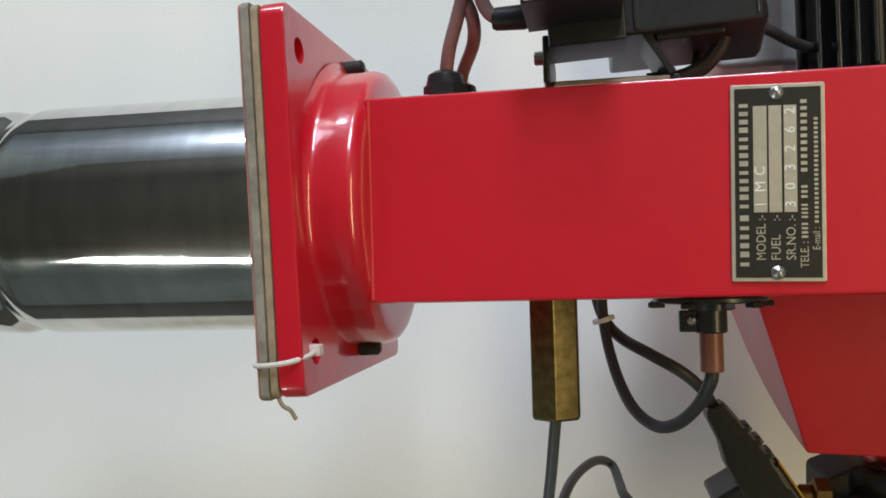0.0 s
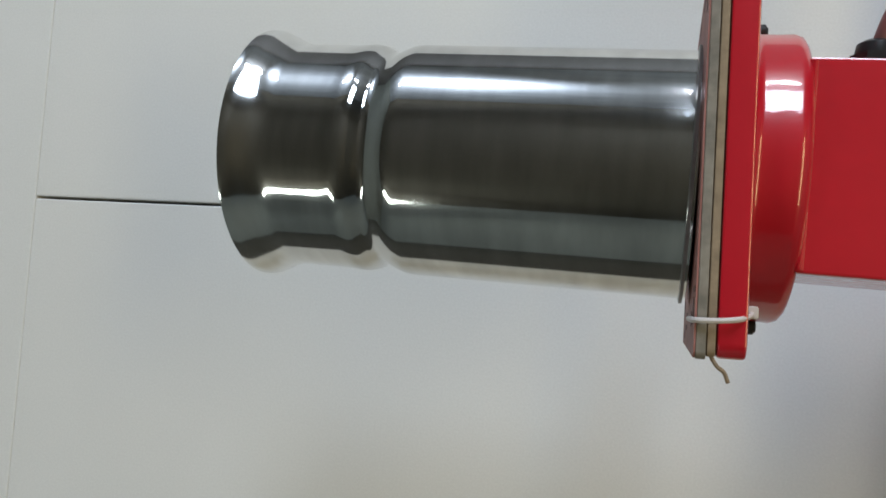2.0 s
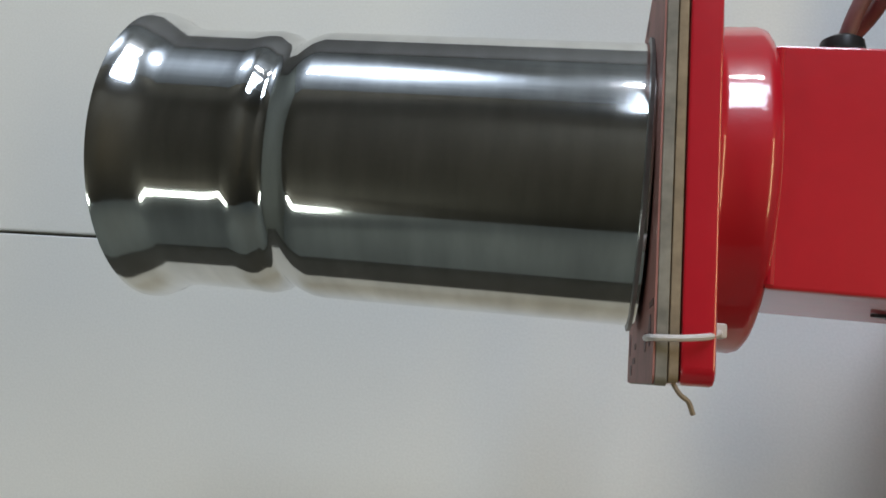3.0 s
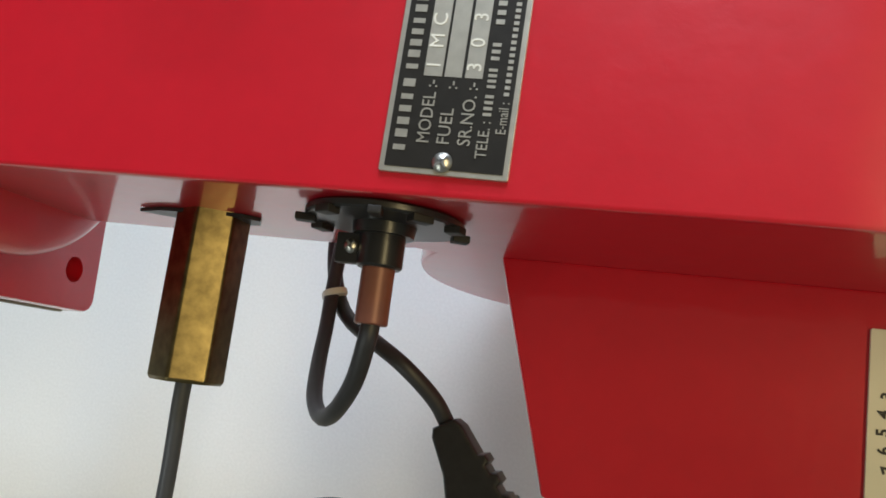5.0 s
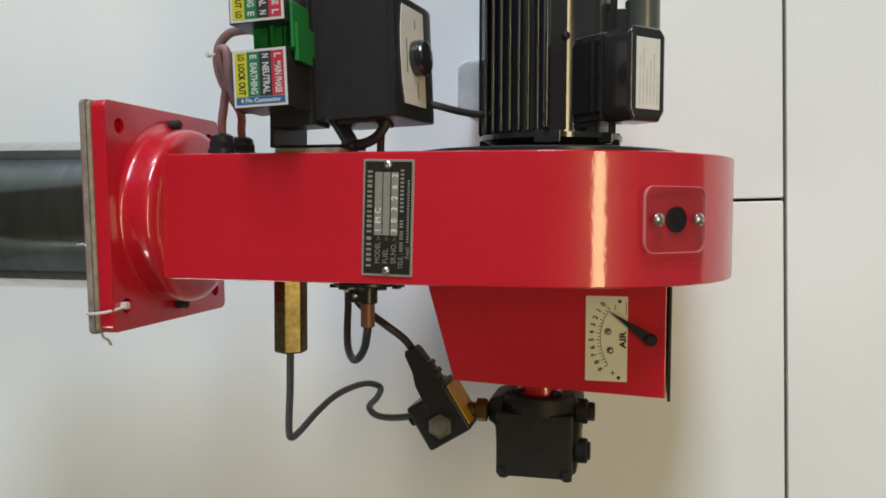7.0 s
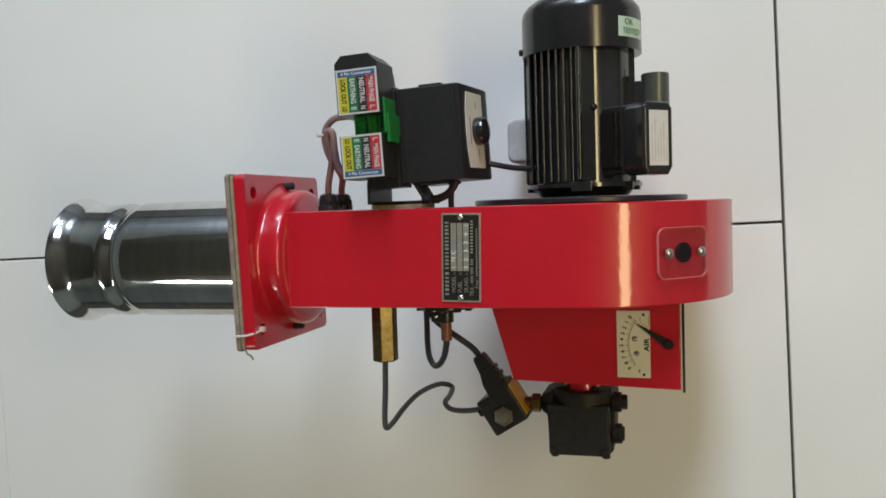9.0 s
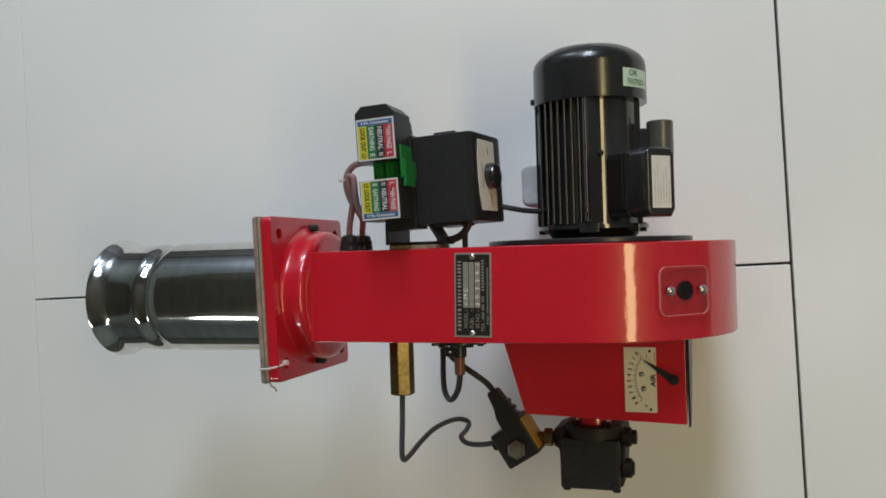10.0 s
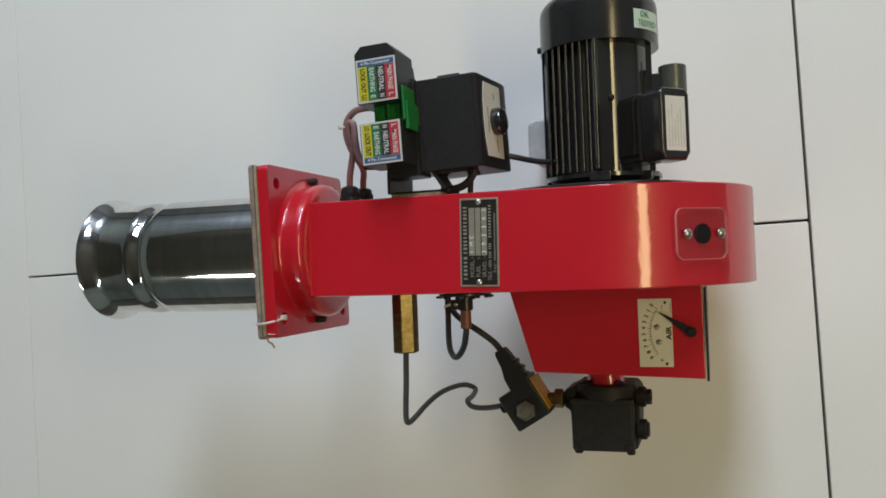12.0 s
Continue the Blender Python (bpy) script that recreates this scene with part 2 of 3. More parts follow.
def cut(bm, *tools):
    """bm with the tools' volumes taken away."""
    obs = []
    for b in (bm, *tools):
        bmesh.ops.recalc_face_normals(b, faces=b.faces)
        me = bpy.data.meshes.new("tmp")
        b.to_mesh(me)
        b.free()
        obs.append(new("tmp", me))
    for t in obs[1:]:
        mod = obs[0].modifiers.new("cut", "BOOLEAN")
        mod.operation, mod.solver, mod.object = "DIFFERENCE", "EXACT", t
    bpy.context.view_layer.update()
    me = bpy.data.meshes.new_from_object(obs[0].evaluated_get(bpy.context.evaluated_depsgraph_get()))
    out = bmesh.new()
    out.from_mesh(me)
    for o in obs:
        data = o.data
        bpy.data.objects.remove(o)
        bpy.data.meshes.remove(data)
    bpy.data.meshes.remove(me)
    return out


def words(text, size, m, spacing=1.0, bold=0.0, width=None):
    """Flat letters in the built-in font, centred, as a thin mesh; width: the length to which the line is set."""
    cu = bpy.data.curves.new("letters", "FONT")
    cu.body, cu.size, cu.align_x, cu.align_y, cu.space_character, cu.extrude, cu.offset = text, size, "CENTER", "CENTER", spacing, 0.00008, bold
    cu.resolution_u = 3
    ob = new("letters", cu)
    bpy.context.view_layer.update()
    me = bpy.data.meshes.new_from_object(ob.evaluated_get(bpy.context.evaluated_depsgraph_get()))
    bm = bmesh.new()
    bm.from_mesh(me)
    bpy.data.objects.remove(ob)
    bpy.data.curves.remove(cu)
    bpy.data.meshes.remove(me)
    if width:
        xs = [v.co.x for v in bm.verts]
        bm.transform(Matrix.Diagonal((width / (max(xs) - min(xs)), 1, 1, 1)))
    bm.transform(m)
    return bm


UP = lambda x, y, z: pose(x, y, z, 0, 0, 90)      # letters that read towards +y
DOWN = lambda x, y, z: pose(x, y, z, 0, 0, -90)   # letters that read towards -y
AXIS_Z = 0.231     # height of the blast tube's axis
MX, MZ = 0.253, 0.145   # the motor's axis, along y

# ---- the setting ----
floor = tagged(link("floor", box(-3, 3, -3.2, 3.5, -0.14, -0.03), SLAB), "dark floor slab under white foam sheets", "floor", kind="structure")
TURN = pose(0.4409, 0.0151, 0, 0, 0, 1.6)
g = 0.0013


def sheet(x0, x1, y0, y1):
    bm = box(x0, x1, y0, y1, -0.03, 0, 0.0016, 2)
    part("sheet", turned(bm, TURN), FOAM, floor)


sheet(-1.0118, -g, g, 0.499)
sheet(-1.0118, -g, -0.499, -g)
sheet(g, 0.499, -0.499, 0.499)
sheet(-1.5, -1.0124, -0.499, 0.499)
tagged(link("wall_north", box(-3, 3, 3.5, 3.65, -0.14, 3), NORTH), "painted wall with cool lamplight put into its pale blue colour", "wall", kind="structure")
tagged(link("wall_south", box(-3, 3, -3.35, -3.2, -0.14, 3), WALL), "pale painted wall", "wall", kind="structure")
tagged(link("wall_east", box(3, 3.15, -3.35, 3.65, -0.14, 3), WALL), "pale painted wall", "wall", kind="structure")
tagged(link("wall_west", box(-3.15, -3, -3.35, 3.65, -0.14, 3), WALL), "pale painted wall", "wall", kind="structure")
tagged(link("ceiling", box(-3.15, 3.15, -3.35, 3.65, 3, 3.1), CEILING), "brown ceiling", "ceiling", kind="structure")

# ---- the burner ----
burner = new("oil_burner")
tagged(burner, "red industrial oil burner with polished steel tube on white foam", "burner")


def scroll_outline():
    marks = [(90, 0.1295), (45, 0.1282), (0, 0.1278), (-45, 0.134), (-90, 0.1398), (-135, 0.134), (-180, 0.122), (-207, 0.117)]
    pts = []
    for (a0, r0), (a1, r1) in zip(marks, marks[1:]):
        for k in range(14):
            t = k / 14
            a, r = radians(a0 + (a1 - a0) * t), r0 + (r1 - r0) * t
            pts.append((0.254 + r * math.cos(a), MZ + r * math.sin(a)))
    return pts


outline = [(0.013, 0.2745)] + scroll_outline() + [(0.142, 0.199), (0.132, 0.195), (0.013, 0.194)]
housing = part("housing", prism(outline, "y", -0.041, 0.041, 0.0016, 2), RED, burner, angle=28)

plate_poly = rounded(-0.074, 0.074, AXIS_Z - 0.0735, AXIS_Z + 0.0725, 0.006)
bores = [rod("x", (sy * 0.058, AXIS_Z + sz * 0.0575), 0.0052, -0.03, 0.01, seg=20) for sy in (-1, 1) for sz in (-1, 1)]
SKEW = pose(-0.0115, 0, 0, 0, 0, 1.9) @ pose(0.0125, 0, 0)   # the flange sits slightly out of square
flange = part("flange_plate", cut(prism(plate_poly, "x", -0.0174, -0.0075, 0.0012), *bores), RED, burner)
part("collar", lathe([(-0.0078, 0.0), (-0.0078, 0.0650), (-0.0068, 0.0625), (-0.0050, 0.0608), (-0.0030, 0.0602), (0.0035, 0.0602), (0.0095, 0.0604), (0.0122, 0.0595), (0.0138, 0.0574), (0.0146, 0.0545), (0.0149, 0.0500), (0.0149, 0)], "x", (0, AXIS_Z), 96), RED, burner)
part("weld_bead", sweep([(0.0146, -0.0395, 0.2742), (0.0146, -0.02, 0.2744), (0.0146, 0.02, 0.2744), (0.0146, 0.0395, 0.2742)], 0.0013, 8, 3), RED, burner)
part("backing_sheet", prism(rounded(-0.0745, 0.0745, AXIS_Z - 0.074, AXIS_Z + 0.073, 0.003), "x", -0.0244, -0.0210, 0.0004), BACKING, burner, "thin grey-brown fibre backing sheet")
part("gasket", prism(rounded(-0.0735, 0.0735, AXIS_Z - 0.073, AXIS_Z + 0.0722, 0.003), "x", -0.0207, -0.0178, 0.0005), GASKET, burner, "brown fibre gasket board")
part("gasket_facing", prism(rounded(-0.0741, 0.0741, AXIS_Z - 0.0738, AXIS_Z + 0.0728, 0.003), "x", -0.0251, -0.0245), GASKET_FACE, burner, "dull red printed facing sheet")
part("gasket_thread", sweep([(-0.019, -0.0735, 0.300), (-0.017, -0.0765, 0.301), (-0.0145, -0.0785, 0.300), (-0.013, -0.082, 0.299)], 0.0008, 6), GASKET, burner)
for sy in (-1, 1):
    part("bolt", join(rod("x", (sy * (0.0640 if sy > 0 else 0.0630), AXIS_Z - 0.001), 0.0034, -0.0076, 0.0015, 0.0005, 20), rod("x", (sy * (0.0640 if sy > 0 else 0.0630), AXIS_Z - 0.001), 0.0024, 0.001, 0.0022, 0.0002, 6)), BLACK_CAST, flange, "black socket bolt")
tie_path = [(-0.0262, -0.0605, 0.289), (-0.0268, -0.0608, 0.2985), (-0.0250, -0.0610, 0.3050), (-0.0180, -0.0608, 0.3062), (-0.0110, -0.0600, 0.3050), (-0.0070, -0.0588, 0.2995), (-0.0055, -0.0575, 0.2935)]
tie = part("cable_tie", turned(sweep(tie_path, 0.0010, 8), Matrix.Identity(4)), WHITE_PLASTIC, flange, "white nylon cable tie")
part("cable_tie_head", box(-0.0085, -0.0035, -0.0595, -0.055, 0.2905, 0.2955, 0.0008), WHITE_PLASTIC, flange)

facing = next(c for c in burner.children if c.name.startswith("gasket_facing"))
for sy in (-1, 1):
    for sz in (-1, 1):
        part("facing_hole", rod("x", (sy * 0.058, AXIS_Z + sz * 0.0575), 0.0050, -0.0253, -0.0248, seg=20), FACE_PRINT, facing, "dark bolt hole")
for y, z, a, b in ((-0.0690, 0.186, 0.0022, 0.0070), (-0.0655, 0.205, 0.0012, 0.0090), (-0.0600, 0.212, 0.0012, 0.0060), (-0.0610, 0.270, 0.0030, 0.0050), (-0.0500, 0.292, 0.0010, 0.0080), (0.0660, 0.262, 0.0015, 0.0080), (0.0690, 0.220, 0.0020, 0.0050)):
    part("facing_print", prism(rounded(y - a, y + a, z - b, z + b, min(a, b) * 0.8, 3), "x", -0.0253, -0.0249), FACE_PRINT, facing, "faded dark print")
for piece in (flange, *[c for c in burner.children if c.name.startswith(("backing_sheet", "gasket"))]):
    piece.matrix_local = SKEW

# polished blast tube, rolled bead and flared mouth
out = [(-0.0245, 0.0535), (-0.146, 0.0538), (-0.1500, 0.0535), (-0.1540, 0.0522), (-0.1580, 0.0502), (-0.1605, 0.0498), (-0.1630, 0.0504), (-0.1660, 0.0527), (-0.1700, 0.0537),
       (-0.1740, 0.0536), (-0.1790, 0.0532), (-0.2030, 0.0532), (-0.2080, 0.0538), (-0.2130, 0.0556), (-0.2170, 0.0580), (-0.2203, 0.0594), (-0.2225, 0.0596)]
inner = [(a + 0.0004, r - 0.0016) for a, r in reversed(out)]
part("blast_tube", lathe(out + inner, "x", (0, AXIS_Z), 128, closed=True), CHROME, burner, "polished stainless steel blast tube with flared mouth", angle=60)
part("tube_collar_ring", lathe([(-0.0255, 0.0537), (-0.0255, 0.0555), (-0.0268, 0.0557), (-0.0272, 0.0538)], "x", (0, AXIS_Z), 96, closed=True), DULL, burner)
part("diffuser_disc", rod("x", (0, AXIS_Z), 0.0505, -0.150, -0.148, seg=48), DULL, burner)

# name plate with etched lines
PX0, PX1, PY0, PY1, PZ = 0.1508, 0.1832, -0.0356, 0.0360, 0.2745
plate = part("name_plate", prism(rounded(PX0, PX1, PY0, PY1, 0.0006, 3), "z", PZ, PZ + 0.0011, 0.0002), PLATE_LIGHT, burner, "black and silver metal name plate")
PW, PH = PX1 - PX0, PY1 - PY0
part("black_field", box(PX0 + 0.0014, PX1 - 0.0014, PY0 + 0.0014, PY1 - 0.0014, PZ + 0.001, PZ + 0.00125), PLATE_BLACK, plate)
T = PZ + 0.00135


def px(f):
    return PX0 + f * PW


def py(f):
    return PY0 + f * PH


for v0, v1, count in ((0.07, 0.345, 6), (0.365, 0.92, 13)):
    step = (v1 - v0) / count
    for k in range(count):
        part("maker_bar", box(px(0.090), px(0.185), py(v0 + step * k + step * 0.16), py(v0 + step * k + step * (0.58 + 0.07 * ((k * 7) % 4))), T - 0.0001, T + 0.00005), PLATE_LIGHT, plate)
for f, text in ((0.318, "MODEL :-"), (0.475, "FUEL    :-"), (0.635, "SR.NO. :-")):
    part("lettering", words(text, 0.0046, UP(px(f), py(0.222), T), width=PH * 0.225), PLATE_LIGHT, plate)
for f0, f1 in ((0.24, 0.385), (0.405, 0.54), (0.565, 0.70)):
    part("blank_field", box(px(f0), px(f1), py(0.35), py(0.89), T - 0.0001, T + 0.00005), PLATE_LIGHT, plate)
for f, text, places in ((0.312, "1MC", (0.39, 0.48, 0.56)), (0.632, "303262", (0.39, 0.48, 0.575, 0.67, 0.765, 0.86))):
    for ch, v in zip(text, places):
        part("stamped_character", words(ch, 0.0052, UP(px(f), py(v), T + 0.0001)), STAMP, plate)
part("lettering", words("TELE. :", 0.0040, UP(px(0.775), py(0.135), T), width=PH * 0.13), PLATE_LIGHT, plate)
for v0, v1, count in ((0.215, 0.30, 4), (0.315, 0.395, 4), (0.415, 0.49, 3), (0.545, 0.925, 11)):
    step = (v1 - v0) / count
    for k in range(count):
        part("number_bar", box(px(0.742), px(0.808), py(v0 + step * k + step * 0.2), py(v0 + step * k + step * 0.72), T - 0.0001, T + 0.00005), PLATE_LIGHT, plate)
part("lettering", words("E-mail :", 0.0036, UP(px(0.90), py(0.215), T), width=PH * 0.11), PLATE_LIGHT, plate)
for k in range(23):
    v = 0.29 + 0.54 * k / 23
    part("address_bar", box(px(0.880), px(0.920), py(v + 0.004), py(v + 0.017), T - 0.0001, T + 0.00005), PLATE_LIGHT, plate)


def dome_screw(parent, x, y, z, r, h, m=None, slot=40, mat=None):
    bm = lathe([(0, r), (h * 0.35, r * 0.97), (h * 0.75, r * 0.72), (h, r * 0.3), (h, 0)], "z", (0, 0), 24)
    bm2 = cut(bm, box(-r, r, -r * 0.13, r * 0.13, h * 0.55, h * 2)) if slot is None else bm
    bm2.transform((m or Matrix.Identity(4)) if m is not None else pose(x, y, z))
    s = part("screw", bm2, mat or STEEL, parent, "bright round-head screw")
    bar = join(box(-r * 0.75, r * 0.75, -r * 0.10, r * 0.10, h * 0.80, h * 1.02), box(-r * 0.10, r * 0.10, -r * 0.75, r * 0.75, h * 0.80, h * 1.02))
    bar.transform((m if m is not None else pose(x, y, z)) @ pose(0, 0, 0, 0, 0, slot or 0))
    part("screw_slot", bar, DULL, parent)


for v in (0.045, 0.955):
    dome_screw(plate, px(0.49), py(v), PZ + 0.001, 0.0026, 0.0017)

PC = ((PX0 + PX1) / 2 + 0.0004, (PY0 + PY1) / 2)
plate.matrix_local = pose(PC[0], PC[1], 0, 0, 0, -1.3) @ pose(-PC[0] + 0.0004, -PC[1], 0)   # riveted on slightly askew

# sight glass on the scroll's rim
SIGHT = Matrix.Translation((0.3415, 0.0, 0.2400)) @ Matrix.Rotation(radians(43.5), 4, "Y")
plate_shape = prism(rounded(-0.0303, 0.0203, -0.0200, 0.0200, 0.007), "z", 0.0002, 0.0022, 0.0005)
sight = part("sight_glass", turned(cut(plate_shape, rod("z", (-0.003, 0), 0.0080, -0.01, 0.01, seg=32)), SIGHT), clear, burner, "clear plastic inspection window plate")
ring_bm = cut(prism(rounded(-0.0305, 0.0205, -0.0202, 0.0202, 0.0072), "z", 0.0003, 0.0021), prism(rounded(-0.0299, 0.0199, -0.0196, 0.0196, 0.0066), "z", -0.001, 0.004))
part("plate_edge", turned(ring_bm, SIGHT), EDGE, sight, "pale cut edge of the clear plate")
part("peep_hole", turned(rod("z", (-0.003, 0), 0.0079, -0.004, 0.0009, seg=32), SIGHT), DARK_HOLE, sight, "dark round peephole")
for u in (-0.0198, 0.0140):
    dome_screw(sight, 0, 0, 0, 0.0040, 0.0024, SIGHT @ pose(u, 0, 0.0022), 25)

# air intake box with dial
AZ = 0.197
air_bm = prism([(-0.0405, AZ), (-0.1165, AZ), (-0.1150, AZ - 0.012), (-0.1080, 0.160), (-0.0960, 0.136), (-0.0780, 0.115), (-0.0560, 0.103), (-0.0405, 0.100)], "x", 0.0, 1.0, 0.0)
for v in air_bm.verts:
    deep = (-0.0405 - v.co.y) / 0.076
    far = v.co.x > 0.5
    v.co.x = 0.3366 if far else 0.1708 + 0.0212 * deep
    v.co.y -= 0.0038 * deep if far else -0.0012 * deep
bmesh.ops.bevel(air_bm, geom=air_bm.edges[:], offset=0.0012, segments=2, affect="EDGES", profile=0.5)
air = part("air_box", air_bm, RED, burner, "red sheet metal air intake box")
part("end_plate", prism([(-0.0440, 0.100), (-0.0440, 0.199), (-0.1215, 0.199), (-0.1190, 0.180), (-0.0990, 0.132), (-0.0760, 0.108)], "x", 0.3376, 0.3396, 0.0003), BLACK, air, "thin black end plate")
dial = part("dial_plate", prism(rounded(0.2835, 0.3113, -0.1100, -0.0522, 0.0006, 3), "z", AZ, AZ + 0.0012, 0.0002), CREAM, burner, "cream air dial with numbers")
DX, DY, DT = 0.3265, -0.0806, AZ + 0.0013
ARC = 0.0330
bm = bmesh.new()
rows_ = [[bm.verts.new((DX + (ARC + e) * math.cos(radians(144 + 69 * k / 40)), DY + (ARC + e) * math.sin(radians(144 + 69 * k / 40)), DT)) for e in (-0.00016, 0.00016)] for k in range(41)]
for p, q in zip(rows_, rows_[1:]):
    bm.faces.new((p[0], p[1], q[1], q[0]))
part("scale_arc", bm, INK, dial)
for k in range(19):
    a = 144 + 69 * k / 18
    ln = 0.0028 if k % 2 == 0 else 0.0018
    part("tick", turned(box(ARC, ARC + ln, -0.0002, 0.0002, DT - 0.0001, DT + 0.0001), pose(DX, DY, 0, 0, 0, a)), INK, dial)
for k in range(10):
    a = 144 + 69 * k / 9
    part("numeral", words(str(k), 0.0047, pose(DX + 0.0388 * math.cos(radians(a)), DY + 0.0388 * math.sin(radians(a)), DT, 0, 0, a - 90), bold=0.00012), INK, dial)
part("lettering", words("AIR", 0.0058, UP(0.3085, -0.0815, DT), bold=0.0002, width=0.0118), INK, dial)
part("minus_sign", box(0.3030, 0.3034, -0.0612, -0.0578, DT - 0.0001, DT + 0.0001), INK, dial)
part("plus_sign", join(box(0.3018, 0.3022, -0.1058, -0.1024, DT - 0.0001, DT + 0.0001), box(0.3003, 0.3037, -0.1043, -0.1039, DT - 0.0001, DT + 0.0001)), INK, dial)
part("small_print", box(0.3100, 0.3104, -0.0645, -0.0560, DT - 0.0001, DT + 0.0001), INK, dial)
for x, y in ((0.3060, -0.0556), (0.3058, -0.1072)):
    part("rivet_hole", rod("z", (x, y), 0.0012, DT - 0.0002, DT + 0.0002, seg=16), INK, dial)
for x, y in ((0.2985, -0.0763), (0.3000, -0.0890)):
    dome_screw(dial, x, y, DT - 0.0001, 0.0024, 0.0016)
tipx, tipy = 0.3005, -0.0632
way = Vector((tipx - DX, tipy - DY)).normalized()
nrm = Vector((-way.y, way.x))
needle_poly = [(DX + way.x * d + nrm.x * w, DY + way.y * d + nrm.y * w) for d, w in ((0, 0.0034), (0.009, 0.0028), (0.018, 0.0016), (0.0315, 0.0002), (0.0315, -0.0002), (0.018, -0.0016), (0.009, -0.0028), (0, -0.0034))]
needle = part("dial_pointer", join(prism(needle_poly, "z", AZ + 0.0018, AZ + 0.0034, 0.0001), rod("z", (DX, DY), 0.0042, AZ, AZ + 0.0050, 0.001, 24)), BLACK, burner, "black plastic pointer knob")
part("knob_screw", rod("z", (DX, DY), 0.002, AZ + 0.0049, AZ + 0.0053, seg=12), BLACK_CAST, needle)

# fuel pump under the air box
part("pump_neck", rod("y", (0.2475, MZ), 0.0168, -0.141, -0.112, 0.0005, 40), RED, burner, "red tubular pump neck")
for dx in (-0.0125, 0.0105):
    part("neck_slot", turned(rod("z", (0, 0), 0.0042, 0, 0.006, seg=20), pose(0.2475 + dx, -0.1312, MZ + 0.0105, 0, 38 if dx > 0 else -45, 0)), DARK_HOLE, burner)
pump = part("fuel_pump", prism([(0.2230, -0.1300), (0.2185, -0.1335), (0.2100, -0.1370), (0.2095, -0.1530), (0.2150, -0.1560), (0.2165, -0.1870), (0.2190, -0.1905), (0.2740, -0.1905), (0.2760, -0.1870), (0.2780, -0.1560), (0.2785, -0.1370), (0.2740, -0.1310)], "z", 0.112, 0.156, 0.0022, 2, sides=True), BLACK_CAST, burner, "black cast fuel pump")
part("pump_collar", lathe([(-0.1440, 0), (-0.1440, 0.0290), (-0.1360, 0.0290), (-0.1320, 0.0275), (-0.1310, 0.0240), (-0.1310, 0.0172), (-0.1400, 0.0170)], "y", (0.2475, MZ), 40), BLACK_CAST, pump)
part("pump_cover", box(0.2180, 0.2735, -0.1900, -0.1440, 0.1555, 0.1700, 0.0028, 3), BLACK_CAST, pump)
part("pump_rib", box(0.2180, 0.2735, -0.1475, -0.1425, 0.1600, 0.1725, 0.0014), BLACK_CAST, pump)
for y in (-0.1430, -0.1725):
    part("pump_port", rod("x", (y, 0.150), 0.0092, 0.274, 0.2835, 0.001, 24), BLACK_CAST, pump)
    part("port_plug", rod("x", (y, 0.150), 0.0070, 0.2830, 0.2885 if y > -0.15 else 0.2855, 0.0008, 6), BLACK_CAST, pump)
for x in (0.222, 0.269):
    part("pump_bolt", rod("y", (x, 0.158), 0.0038, -0.1940, -0.1900, 0.0005, 6), BLACK_CAST, pump)
    part("pump_bolt", rod("z", (x, -0.1860), 0.0034, 0.1690, 0.1722, 0.0005, 6), BLACK_CAST, pump)

# solenoid valve on the pump
SOL = pose(0.1782, -0.1492, 0.0, 0, 0, 32) @ Matrix.Diagonal((1.06, 1.06, 1, 1))
sol = part("solenoid_valve", turned(box(-0.0175, 0.0165, -0.0155, 0.0185, 0.142, 0.180, 0.0022, 3), SOL), BLACK, burner, "black solenoid coil with a hex nut")
part("coil_nut", turned(rod("z", (-0.001, -0.003), 0.0088, 0.1795, 0.1850, 0.0012, 6), SOL), NUT_GREY, sol)
part("coil_nut_dome", turned(lathe([(0.1855, 0.0062), (0.187, 0.005), (0.1875, 0)], "z", (-0.001, -0.003), 20), SOL), NUT_GREY, sol)
part("amber_strip", turned(box(0.0166, 0.0176, -0.0120, 0.0185, 0.146, 0.1795, 0.0003), SOL), AMBER, sol, "amber yellow coil label")
part("clip_tab", turned(box(0.0060, 0.0160, 0.0175, 0.0225, 0.150, 0.178, 0.001), SOL), BLACK, sol)
part("cable_entry", turned(rod("x", (0.0085, 0.165), 0.0042, -0.0235, -0.0165, 0.0005, 20), SOL), BLACK, sol)
part("valve_stem", rod("x", (-0.1440, 0.160), 0.0055, 0.1960, 0.2050, 0.0005, 20), BRONZE, sol)
part("union_nut", rod("x", (-0.1440, 0.160), 0.0088, 0.2020, 0.2100, 0.0008, 6), BRONZE, sol, "tarnished brass union nut")

# plug on the solenoid's cable
PLUG = Matrix.Translation((0.1548, -0.0975, 0.173)) @ Matrix.Rotation(radians(-60.5), 4, "Z")
plug_poly = [(0.000, 0.0042), (0.003, 0.0058), (0.016, 0.0068), (0.026, 0.0098), (0.050, 0.0104), (0.050, -0.0104), (0.0345, -0.0100), (0.0335, -0.0122), (0.0300, -0.0120), (0.0290, -0.0098),
             (0.0262, -0.0094), (0.0252, -0.0114), (0.0220, -0.0110), (0.0212, -0.0088), (0.0185, -0.0084), (0.0175, -0.0100), (0.0148, -0.0096), (0.0140, -0.0074), (0.003, -0.0058), (0.000, -0.0042)]
plug_poly = [(x, -y) for x, y in plug_poly]
part("cable_plug", turned(prism(plug_poly, "z", -0.0075, 0.0075, 0.0018, 2), PLUG), BLACK, burner, "black ribbed moulded plug", angle=25)

